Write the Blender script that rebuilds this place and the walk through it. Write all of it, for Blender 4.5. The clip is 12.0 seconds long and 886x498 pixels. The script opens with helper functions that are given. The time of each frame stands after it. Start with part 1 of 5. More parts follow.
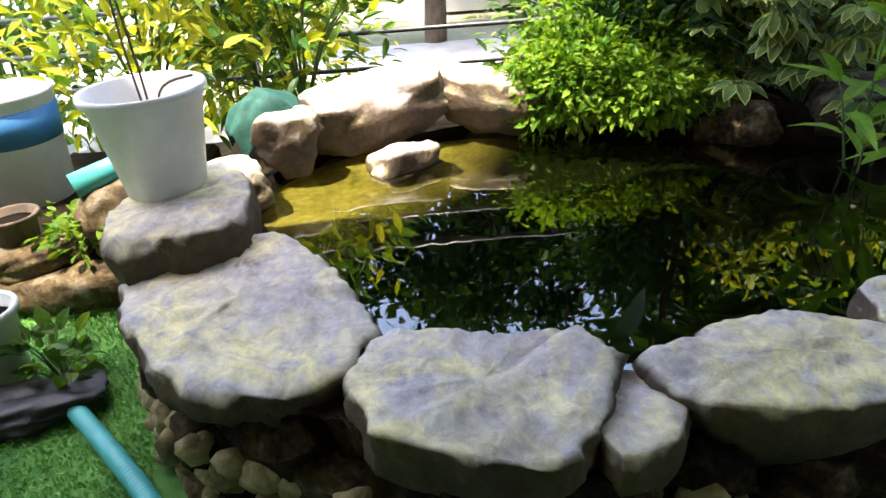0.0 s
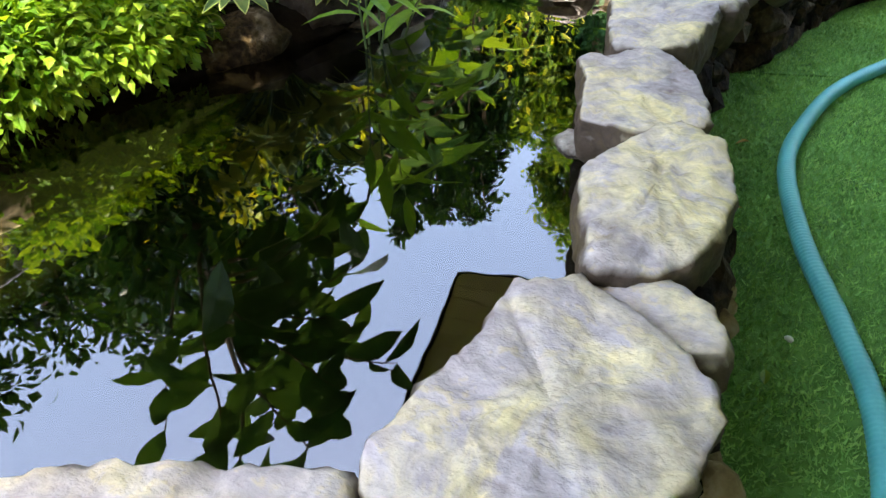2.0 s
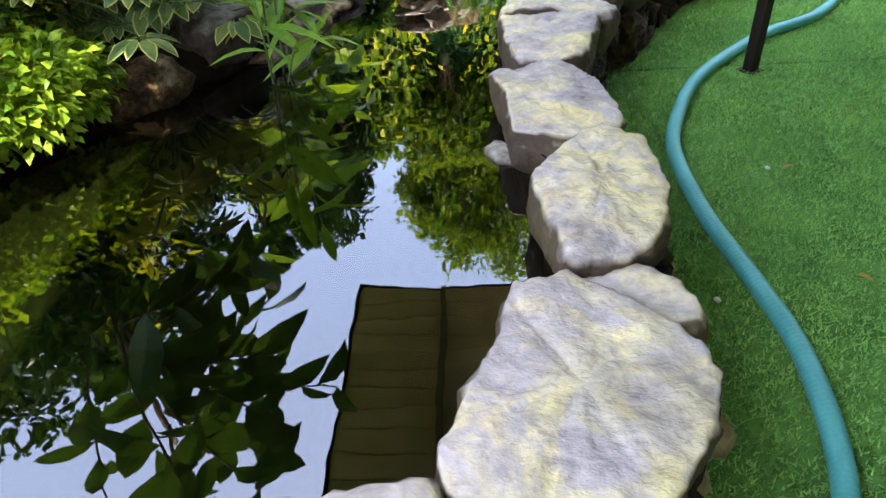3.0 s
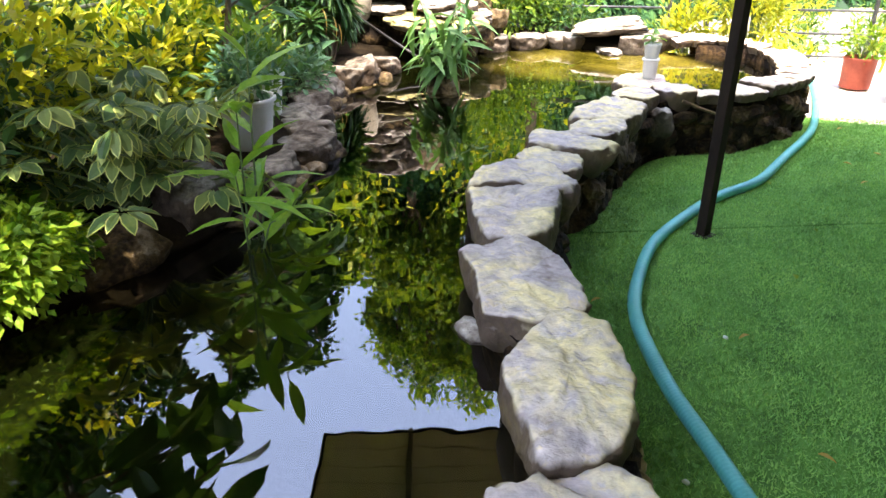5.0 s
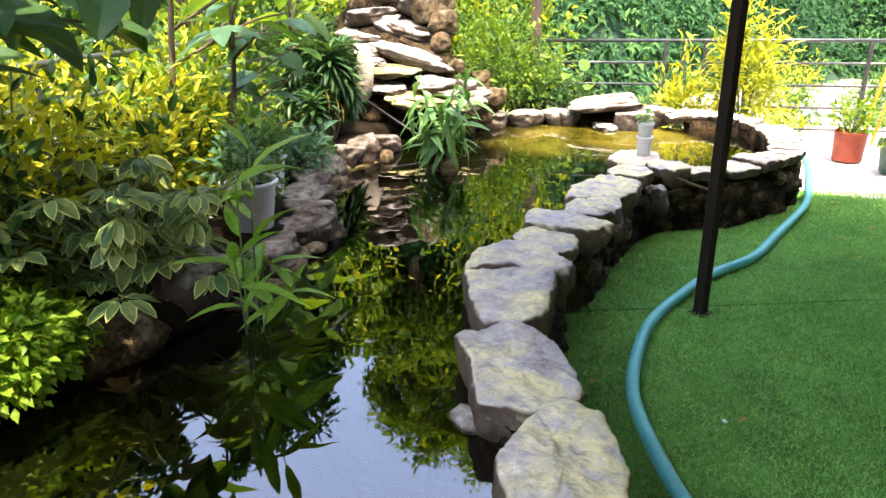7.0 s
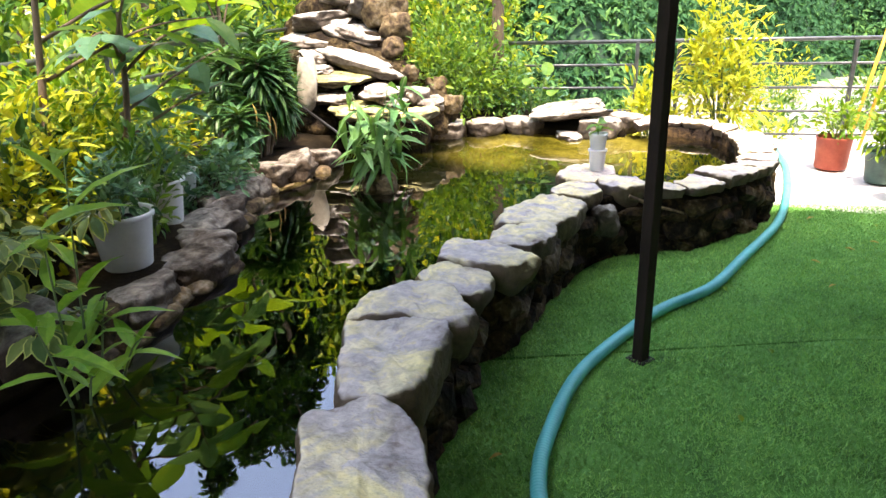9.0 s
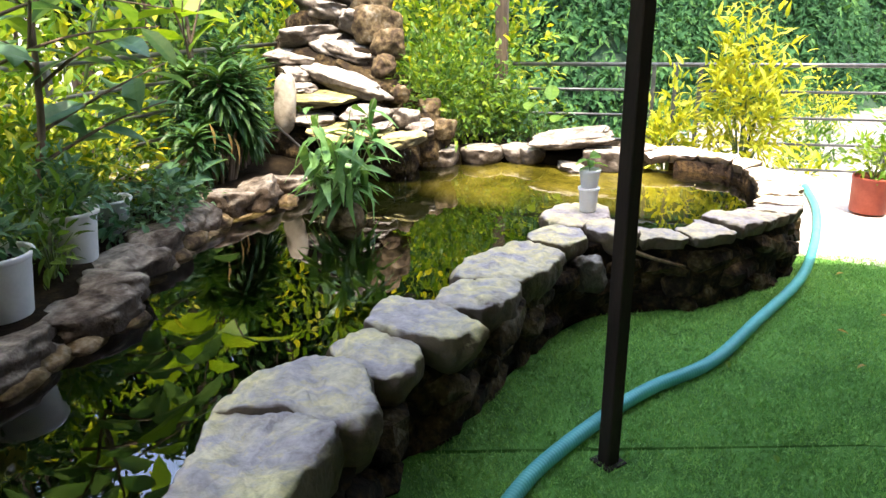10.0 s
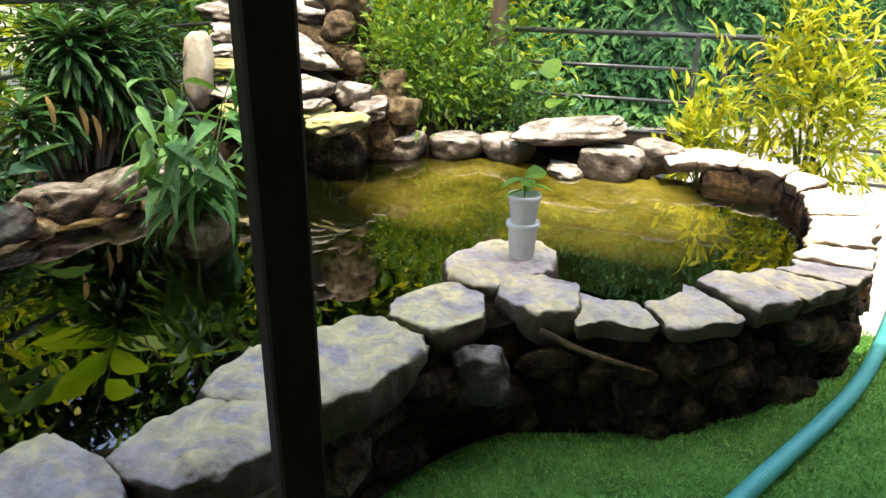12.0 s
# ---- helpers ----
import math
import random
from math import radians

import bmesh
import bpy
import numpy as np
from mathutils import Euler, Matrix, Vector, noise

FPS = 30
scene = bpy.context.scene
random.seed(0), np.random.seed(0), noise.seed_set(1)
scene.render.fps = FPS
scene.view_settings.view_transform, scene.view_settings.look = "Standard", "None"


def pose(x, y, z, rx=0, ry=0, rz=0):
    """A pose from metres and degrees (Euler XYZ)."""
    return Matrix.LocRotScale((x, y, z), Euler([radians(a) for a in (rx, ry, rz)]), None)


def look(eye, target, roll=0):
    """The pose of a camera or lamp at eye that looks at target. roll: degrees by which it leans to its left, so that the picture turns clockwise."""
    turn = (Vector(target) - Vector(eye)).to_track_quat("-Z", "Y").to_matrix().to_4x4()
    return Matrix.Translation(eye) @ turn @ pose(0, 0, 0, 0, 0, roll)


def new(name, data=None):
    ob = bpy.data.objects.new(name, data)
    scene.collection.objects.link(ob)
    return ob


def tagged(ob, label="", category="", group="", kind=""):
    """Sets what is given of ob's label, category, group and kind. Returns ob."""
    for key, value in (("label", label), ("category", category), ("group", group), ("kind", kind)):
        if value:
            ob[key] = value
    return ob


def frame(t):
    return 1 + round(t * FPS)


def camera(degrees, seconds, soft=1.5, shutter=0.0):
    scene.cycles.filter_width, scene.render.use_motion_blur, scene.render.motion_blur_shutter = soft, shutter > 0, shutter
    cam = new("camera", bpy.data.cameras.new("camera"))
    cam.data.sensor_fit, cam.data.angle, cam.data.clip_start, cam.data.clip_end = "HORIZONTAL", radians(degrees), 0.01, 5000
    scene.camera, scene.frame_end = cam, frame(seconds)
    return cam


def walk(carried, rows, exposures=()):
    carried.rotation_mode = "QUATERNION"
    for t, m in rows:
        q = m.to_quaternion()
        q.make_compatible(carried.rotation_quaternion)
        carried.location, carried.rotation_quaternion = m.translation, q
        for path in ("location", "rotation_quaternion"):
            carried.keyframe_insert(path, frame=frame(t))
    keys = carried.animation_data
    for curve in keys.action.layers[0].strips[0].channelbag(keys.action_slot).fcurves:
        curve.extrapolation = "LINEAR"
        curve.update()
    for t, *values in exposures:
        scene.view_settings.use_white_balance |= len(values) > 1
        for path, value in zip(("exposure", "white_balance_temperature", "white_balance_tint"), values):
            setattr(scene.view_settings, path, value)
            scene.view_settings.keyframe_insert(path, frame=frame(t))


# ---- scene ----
cam = camera(65.3, 12.0)
PATH = [
    (0, (0.227, 0.134, 1.481), (0.232, 1.889, 0.522), -4.3),
    (0.5, (-0.039, 0.486, 1.422), (0.303, 2.158, 0.379), -5.3),
    (1, (-0.232, 0.737, 1.38), (0.667, 2.147, 0.283), -2.8),
    (1.5, (-0.402, 0.918, 1.346), (0.85, 1.947, 0.175), -2.9),
    (2, (-0.431, 1.16, 1.318), (0.989, 1.92, 0.132), -2.3),
    (2.5, (-0.513, 1.29, 1.339), (0.995, 1.832, 0.142), -5.6),
    (3, (-0.607, 1.382, 1.407), (0.962, 1.789, 0.236), -2.6),
    (3.2, (-0.609, 1.399, 1.401), (0.985, 1.807, 0.263), -1.9),
    (5, (-0.566, 1.409, 1.592), (1.202, 1.749, 0.721), -0.3),
    (5.5, (-0.571, 1.401, 1.629), (1.228, 1.721, 0.815), 0.1),
    (6, (-0.572, 1.39, 1.648), (1.25, 1.722, 0.892), -0.3),
    (6.5, (-0.567, 1.402, 1.668), (1.272, 1.752, 0.963), -1.0),
    (6.7, (-0.567, 1.392, 1.675), (1.271, 1.756, 0.976), -0.6),
    (8.3, (-0.32, 1.238, 1.686), (1.521, 1.587, 0.986), -2.1),
    (8.5, (-0.24, 1.118, 1.664), (1.596, 1.512, 0.975), -0.9),
    (9, (0.074, 0.979, 1.657), (1.911, 1.357, 0.964), -1.7),
    (9.5, (0.41, 0.875, 1.66), (2.262, 1.238, 0.998), -3.4),
    (10, (0.796, 0.703, 1.61), (2.63, 1.175, 0.966), -0.7),
    (10.5, (1.172, 0.527, 1.58), (2.973, 1.019, 0.862), 0.2),
    (11, (1.66, 0.425, 1.543), (3.479, 0.856, 0.832), -0.9),
    (11.5, (2.063, 0.341, 1.538), (3.845, 0.835, 0.777), 0.2),
    (12, (2.472, 0.222, 1.493), (4.207, 0.896, 0.762), 0.7),
]
walk(cam, [(t, look(eye, target, roll)) for t, eye, target, roll in PATH], exposures=[(0, 3.05, 6800, 15), (1, 3.2, 6900, 14), (1.5, 3.45, 7200, 14), (3, 3.6, 7300, 17), (5, 3.45, 7200, 19.5), (6.5, 3.3, 7200, 19.5), (8.5, 3.2, 7200, 19), (10.5, 2.85, 7100, 15), (12, 2.4, 7100, 12)])

# ---- light ----
SUN_AZ, SUN_EL = 205.0, 75.0          # toward the sun: degrees from +x, and height
world = bpy.data.worlds.new("world")
scene.world = world
world.use_nodes = True
wn = world.node_tree.nodes
sky = wn.new("ShaderNodeTexSky")
sky.sky_type, sky.sun_disc, sky.dust_density = "NISHITA", False, 2.5
sky.ozone_density = 0.0
sky.sun_elevation, sky.sun_rotation = radians(SUN_EL), radians(90 - SUN_AZ)
wn["Background"].inputs["Strength"].default_value = 0.15
world.node_tree.links.new(sky.outputs["Color"], wn["Background"].inputs["Color"])
sun = new("sun", bpy.data.lights.new("sun", "SUN"))
sun.data.energy, sun.data.angle, sun.data.color = 1.4, radians(0.6), (1.0, 0.93, 0.80)
sun_way = Vector((math.cos(radians(SUN_AZ)) * math.cos(radians(SUN_EL)), math.sin(radians(SUN_AZ)) * math.cos(radians(SUN_EL)), math.sin(radians(SUN_EL))))
sun.matrix_world = look(sun_way * 30, (0, 0, 0))


# ---- materials ----
def material(name, stops, scale=6.0, rough=0.7, bump=0.3, fine=60.0, metal=0.0, random_mix=0.0, island=0.0, stretch=(1, 1, 1), depth=0.01, spec=0.5):
    """Two scales of noise through a colour ramp, with fine relief."""
    m = bpy.data.materials.new(name)
    m.use_nodes = True
    n, l = m.node_tree.nodes, m.node_tree.links
    bsdf = n["Principled BSDF"]
    pos = n.new("ShaderNodeNewGeometry")
    mapping = n.new("ShaderNodeMapping")
    mapping.inputs["Scale"].default_value = stretch
    l.new(pos.outputs["Position"], mapping.inputs["Vector"])
    big = n.new("ShaderNodeTexNoise")
    big.inputs["Scale"].default_value, big.inputs["Detail"].default_value, big.inputs["Roughness"].default_value = scale, 6, 0.6
    small = n.new("ShaderNodeTexNoise")
    small.inputs["Scale"].default_value, small.inputs["Detail"].default_value = fine, 4
    for t in (big, small):
        l.new(mapping.outputs["Vector"], t.inputs["Vector"])
    mix = n.new("ShaderNodeMath")
    mix.operation = "MULTIPLY_ADD"
    l.new(small.outputs["Fac"], mix.inputs[0])
    mix.inputs[1].default_value = 0.35
    l.new(big.outputs["Fac"], mix.inputs[2])
    sub = n.new("ShaderNodeMath")
    sub.operation = "SUBTRACT"
    sub.inputs[1].default_value = 0.175
    l.new(mix.outputs[0], sub.inputs[0])
    value = sub.outputs[0]
    if random_mix:
        info = n.new("ShaderNodeObjectInfo")
        add = n.new("ShaderNodeMath")
        add.operation = "MULTIPLY_ADD"
        l.new(info.outputs["Random"], add.inputs[0])
        add.inputs[1].default_value = random_mix
        l.new(value, add.inputs[2])
        value = add.outputs[0]
    if island:
        add = n.new("ShaderNodeMath")
        add.operation = "MULTIPLY_ADD"
        l.new(pos.outputs["Random Per Island"], add.inputs[0])
        add.inputs[1].default_value = island
        l.new(value, add.inputs[2])
        value = add.outputs[0]
    ramp = n.new("ShaderNodeValToRGB")
    el = ramp.color_ramp.elements
    while len(el) < len(stops):
        el.new(0.5)
    for e, (p, c) in zip(el, stops):
        e.position, e.color = p, (*c, 1)
    l.new(value, ramp.inputs["Fac"])
    l.new(ramp.outputs["Color"], bsdf.inputs["Base Color"])
    bsdf.inputs["Roughness"].default_value, bsdf.inputs["Metallic"].default_value = rough, metal
    bsdf.inputs["Specular IOR Level"].default_value = spec
    if bump:
        b = n.new("ShaderNodeBump")
        b.inputs["Strength"].default_value, b.inputs["Distance"].default_value = bump, depth
        l.new(mix.outputs[0], b.inputs["Height"])
        l.new(b.outputs["Normal"], bsdf.inputs["Normal"])
    return m


def leaf_material(name, dark, light, gold, rough=0.4, through_light=0.35, patch=2.0, apart=0.6):
    """A leaf: colour varies from leaf to leaf, and some of the light comes through the blade."""
    m = material(name, [(0.15, dark), (0.55, light), (0.95, gold)], scale=patch, rough=rough, spec=0.18, bump=0.15, fine=40, island=apart)
    n, l = m.node_tree.nodes, m.node_tree.links
    bsdf, out = n["Principled BSDF"], n["Material Output"]
    ramp = [x for x in n if x.type == "VALTORGB"][0]
    for e in ramp.color_ramp.elements:
        e.position = e.position * 0.9 + 0.2
    tr = n.new("ShaderNodeBsdfTranslucent")
    gain = n.new("ShaderNodeMix")
    gain.data_type, gain.blend_type = "RGBA", "MULTIPLY"
    gain.inputs["Factor"].default_value = 1.0
    l.new(ramp.outputs["Color"], gain.inputs["A"])
    gain.inputs["B"].default_value = (1.9, 1.7, 0.6, 1)
    l.new(gain.outputs["Result"], tr.inputs["Color"])
    mix = n.new("ShaderNodeMixShader")
    mix.inputs["Fac"].default_value = through_light
    l.new(bsdf.outputs["BSDF"], mix.inputs[1])
    l.new(tr.outputs["BSDF"], mix.inputs[2])
    l.new(mix.outputs["Shader"], out.inputs["Surface"])
    return m


M_COPING = material("coping_stone", [(0.27, (0.22, 0.17, 0.14)), (0.37, (0.40, 0.355, 0.335)), (0.47, (0.50, 0.455, 0.435)), (0.57, (0.57, 0.525, 0.505)), (0.62, (0.66, 0.58, 0.42)), (0.72, (0.76, 0.69, 0.50))], 5.5, 0.78, 1.0, 40, random_mix=0.05, stretch=(1.3, 0.9, 1), depth=0.018, spec=0.15)
M_PALE = material("pale_boulder", [(0.30, (0.09, 0.065, 0.045)), (0.45, (0.23, 0.205, 0.165)), (0.62, (0.44, 0.42, 0.36)), (0.8, (0.56, 0.52, 0.38))], 6.0, 0.85, 1.0, 30, random_mix=0.08, depth=0.035, spec=0.25)
M_BROWN = material("brown_stone", [(0.28, (0.0225, 0.015, 0.0105)), (0.45, (0.075, 0.0525, 0.0315)), (0.6, (0.15, 0.109, 0.0525)), (0.78, (0.255, 0.217, 0.158))], 9.0, 0.85, 0.9, 45, random_mix=0.10, depth=0.02, spec=0.12)
# These two stone colours are darkened for shade under coping and ledges.
M_RUBBLE_SHADED = material("rubble", [(0.32, (0.0051, 0.00392, 0.00268)), (0.50, (0.0204, 0.0139, 0.00803)), (0.64, (0.068, 0.0478, 0.0196)), (0.80, (0.17, 0.144, 0.0982))], 7.0, 0.9, 1.0, 40, random_mix=0.08, depth=0.03, spec=0.12)
M_FACE_SHADED = material("wall_face_shaded", [(0.3, (0.00475, 0.00354, 0.00252)), (0.5, (0.0152, 0.00972, 0.00588)), (0.66, (0.057, 0.0354, 0.0134)), (0.82, (0.133, 0.0972, 0.0588))], 8.0, 0.9, 1.0, 40, depth=0.03, spec=0.12)
M_SOIL = material("soil", [(0.3, (0.006, 0.0045, 0.003)), (0.6, (0.016, 0.012, 0.007)), (0.8, (0.04, 0.03, 0.016))], 6.0, 0.95, 0.8, 70, depth=0.02, spec=0.05)
M_TURF = material("turf", [(0.3, (0.05, 0.147, 0.0304)), (0.5, (0.0938, 0.252, 0.0504)), (0.75, (0.144, 0.347, 0.072))], 5.0, 0.85, 1.0, 220, depth=0.012, spec=0.2)
M_BLADE = material("turf_blade", [(0.35, (0.0813, 0.246, 0.0468)), (0.65, (0.179, 0.45, 0.0884)), (1.0, (0.325, 0.614, 0.135))], 2.0, 0.6, 0, 120, island=0.4)
M_HOSE = material("hose", [(0.3, (0.05, 0.36, 0.34)), (0.7, (0.09, 0.50, 0.46))], 5.0, 0.45, 0.15, 120)
M_POST = material("dark_metal", [(0.3, (0.011, 0.007, 0.005)), (0.7, (0.027, 0.017, 0.012))], 14, 0.65, 0.2, 90, stretch=(1, 1, 0.2), spec=0.2)
M_TIMBER = material("weathered_timber", [(0.3, (0.04, 0.025, 0.015)), (0.7, (0.14, 0.10, 0.06))], 12, 0.8, 0.4, 80, stretch=(1, 1, 0.15))
M_RAIL = material("rail_paint", [(0.3, (0.03, 0.034, 0.034)), (0.7, (0.08, 0.088, 0.088))], 20, 0.3, 0.1, 90)
M_WHITE = material("white_plastic", [(0.3, (0.66, 0.68, 0.66)), (0.7, (0.78, 0.79, 0.77))], 9, 0.4, 0.05, 60)
M_RED = material("red_bag", [(0.3, (0.28, 0.04, 0.02)), (0.7, (0.42, 0.08, 0.04))], 9, 0.6, 0.2, 60)
M_DARKPOT = material("dark_pot", [(0.3, (0.03, 0.06, 0.055)), (0.7, (0.06, 0.12, 0.10))], 9, 0.5, 0.1, 60)
M_GREENPOT = material("pale_green_pot", [(0.3, (0.30, 0.45, 0.32)), (0.7, (0.42, 0.56, 0.42))], 9, 0.5, 0.1, 60)
M_CONCRETE = material("concrete", [(0.3, (0.38, 0.36, 0.33)), (0.7, (0.56, 0.54, 0.50))], 3.0, 0.9, 0.3, 60)
M_GROUND = material("ground", [(0.3, (0.14, 0.147, 0.07)), (0.5, (0.252, 0.245, 0.154)), (0.75, (0.364, 0.343, 0.266))], 0.6, 0.95, 0.4, 12)
M_ROAD = material("road", [(0.3, (0.16, 0.16, 0.15)), (0.7, (0.26, 0.25, 0.23))], 2.0, 0.9, 0.2, 40)
M_HILL = material("hillside", [(0.3, (0.006, 0.022, 0.010)), (0.7, (0.02, 0.06, 0.025))], 1.5, 0.95, 0.5, 20)
M_BARK = material("bark", [(0.3, (0.05, 0.035, 0.02)), (0.7, (0.16, 0.11, 0.07))], 14, 0.9, 0.6, 70, stretch=(1, 1, 0.3))
M_STEM = material("green_stem", [(0.3, (0.05, 0.10, 0.03)), (0.7, (0.12, 0.18, 0.05))], 14, 0.6, 0.2, 70)
M_ROOF = material("roof_boards", [(0.3, (0.32, 0.248, 0.136)), (0.7, (0.512, 0.4, 0.24))], 4, 0.7, 0.3, 60)
M_PLASTER = material("plaster", [(0.3, (0.62, 0.60, 0.56)), (0.7, (0.76, 0.74, 0.70))], 2, 0.9, 0.2, 50)
M_YELLOW = material("yellow_paint", [(0.3, (0.65, 0.30, 0.02)), (0.7, (0.80, 0.45, 0.04))], 9, 0.5, 0.1, 60)
M_BLACK = material("black_plastic", [(0.3, (0.01, 0.01, 0.01)), (0.7, (0.03, 0.03, 0.03))], 9, 0.5, 0.2, 60)
M_BLUE = material("blue_print", [(0.3, (0.03, 0.16, 0.38)), (0.7, (0.05, 0.24, 0.50))], 9, 0.5, 0.05, 60)
M_MOSS = material("mossy_rock", [(0.30, (0.05, 0.045, 0.02)), (0.45, (0.22, 0.20, 0.07)), (0.62, (0.46, 0.42, 0.16)), (0.8, (0.60, 0.55, 0.34))], 6.0, 0.75, 1.0, 30, random_mix=0.08, depth=0.03, spec=0.3)
# Pale boulder colours dimmed for the shade over the planted bank.
M_BANK_SHADED = material("bank_stone_shaded", [(0.30, (0.04, 0.028, 0.018)), (0.45, (0.12, 0.10, 0.075)), (0.62, (0.25, 0.225, 0.185)), (0.8, (0.36, 0.33, 0.25))], 6.0, 0.85, 1.0, 30, random_mix=0.08, depth=0.035, spec=0.2)
M_COBBLE = material("cobble_stone", [(0.28, (0.06, 0.04, 0.02)), (0.45, (0.17, 0.13, 0.06)), (0.6, (0.30, 0.24, 0.11)), (0.78, (0.42, 0.36, 0.22))], 9.0, 0.85, 0.9, 45, random_mix=0.10, depth=0.02, spec=0.15)
M_STAND = material("smooth_pale_stone", [(0.30, (0.20, 0.17, 0.12)), (0.5, (0.38, 0.34, 0.26)), (0.75, (0.52, 0.48, 0.38))], 5.0, 0.8, 0.6, 30, depth=0.015, spec=0.2)
M_SAND = material("pond_floor", [(0.32, (0.07, 0.065, 0.010)), (0.5, (0.24, 0.20, 0.040)), (0.7, (0.45, 0.37, 0.09))], 1.8, 0.9, 0.5, 30, spec=0.0)

L_LIME = leaf_material("leaf_lime", (0.0375, 0.105, 0.01125), (0.09, 0.195, 0.015), (0.18, 0.27, 0.03))
L_GREEN = leaf_material("leaf_green", (0.0225, 0.0675, 0.015), (0.0525, 0.135, 0.02625), (0.12, 0.21, 0.0375))
L_DEEP = leaf_material("leaf_deep", (0.00864, 0.036, 0.0108), (0.0216, 0.072, 0.0216), (0.0504, 0.1152, 0.0288), through_light=0.15)
L_YELLOW = leaf_material("leaf_yellow", (0.14, 0.21, 0.015), (0.30, 0.36, 0.03), (0.44, 0.44, 0.05))
# Far trees in their shaded tone; the lit tone of the same leaf follows.
L_TREE_SHADED = leaf_material("leaf_tree_shaded", (0.0042, 0.0154, 0.0042), (0.0098, 0.0336, 0.0084), (0.0245, 0.063, 0.014), through_light=0.2, rough=0.7)
# Broad gold patches put the hillside's sunlit parts into the leaf colour.
L_HILL = leaf_material("leaf_hill", (0.00648, 0.0317, 0.0113), (0.0216, 0.0842, 0.0265), (0.119, 0.248, 0.0567), through_light=0.15, patch=0.7, apart=0.30, rough=0.8)
L_CREEPER = leaf_material("leaf_creeper", (0.0294, 0.08645, 0.00784), (0.08085, 0.1995, 0.01274), (0.2058, 0.3325, 0.0294))
L_TREE_LIT = leaf_material("leaf_tree_lit", (0.0204, 0.0576, 0.0098), (0.0544, 0.128, 0.0168), (0.153, 0.224, 0.035), through_light=0.35, rough=0.7)
L_GREY = leaf_material("leaf_variegated", (0.0304, 0.0734, 0.0229), (0.073, 0.14, 0.0446), (0.182, 0.248, 0.0743), rough=0.35, through_light=0.2)
L_BLUE = leaf_material("leaf_blue_green", (0.0216, 0.072, 0.0432), (0.0504, 0.1368, 0.072), (0.1008, 0.2016, 0.108), rough=0.3, through_light=0.25)
L_CREAM = leaf_material("leaf_margin", (0.162, 0.222, 0.0648), (0.351, 0.418, 0.13), (0.54, 0.574, 0.194), through_light=0.25)
L_POND = leaf_material("leaf_pond_plant", (0.0238, 0.08, 0.027), (0.0595, 0.168, 0.0525), (0.136, 0.272, 0.09), rough=0.35, through_light=0.2)
L_LILY = leaf_material("leaf_lily", (0.0396, 0.126, 0.0211), (0.108, 0.269, 0.037), (0.252, 0.42, 0.0594), rough=0.3, through_light=0.3)
L_DRY = leaf_material("leaf_dry", (0.25, 0.13, 0.04), (0.38, 0.22, 0.08), (0.5, 0.34, 0.12))



def cream_veins(m, cream):
    """Feathery mineral streaks that run over the stone in a loose net, dense in some patches."""
    n, l = m.node_tree.nodes, m.node_tree.links
    bsdf = n["Principled BSDF"]
    source = bsdf.inputs["Base Color"].links[0].from_socket
    geo = n.new("ShaderNodeNewGeometry")
    t = n.new("ShaderNodeTexNoise")
    t.inputs["Scale"].default_value, t.inputs["Detail"].default_value, t.inputs["Roughness"].default_value, t.inputs["Distortion"].default_value = 3.6, 7.0, 0.60, 1.1
    l.new(geo.outputs["Position"], t.inputs["Vector"])
    off = n.new("ShaderNodeMath")
    off.operation = "SUBTRACT"
    off.inputs[1].default_value = 0.5
    l.new(t.outputs["Fac"], off.inputs[0])
    mag = n.new("ShaderNodeMath")
    mag.operation = "ABSOLUTE"
    l.new(off.outputs[0], mag.inputs[0])
    line = n.new("ShaderNodeMapRange")
    line.inputs["From Min"].default_value, line.inputs["From Max"].default_value = 0.012, 0.12
    line.inputs["To Min"].default_value, line.inputs["To Max"].default_value = 1.0, 0.0
    l.new(mag.outputs[0], line.inputs["Value"])
    p = n.new("ShaderNodeTexNoise")
    p.inputs["Scale"].default_value, p.inputs["Detail"].default_value = 3.2, 4.0
    l.new(geo.outputs["Position"], p.inputs["Vector"])
    patch = n.new("ShaderNodeMapRange")
    patch.inputs["From Min"].default_value, patch.inputs["From Max"].default_value = 0.40, 0.60
    patch.inputs["To Min"].default_value, patch.inputs["To Max"].default_value = 0.06, 1.0
    l.new(p.outputs["Fac"], patch.inputs["Value"])
    both = n.new("ShaderNodeMath")
    both.operation = "MULTIPLY"
    l.new(line.outputs["Result"], both.inputs[0])
    l.new(patch.outputs["Result"], both.inputs[1])
    mix = n.new("ShaderNodeMix")
    mix.data_type = "RGBA"
    l.new(both.outputs[0], mix.inputs["Factor"])
    l.new(source, mix.inputs["A"])
    mix.inputs["B"].default_value = (*cream, 1)
    l.new(mix.outputs["Result"], bsdf.inputs["Base Color"])


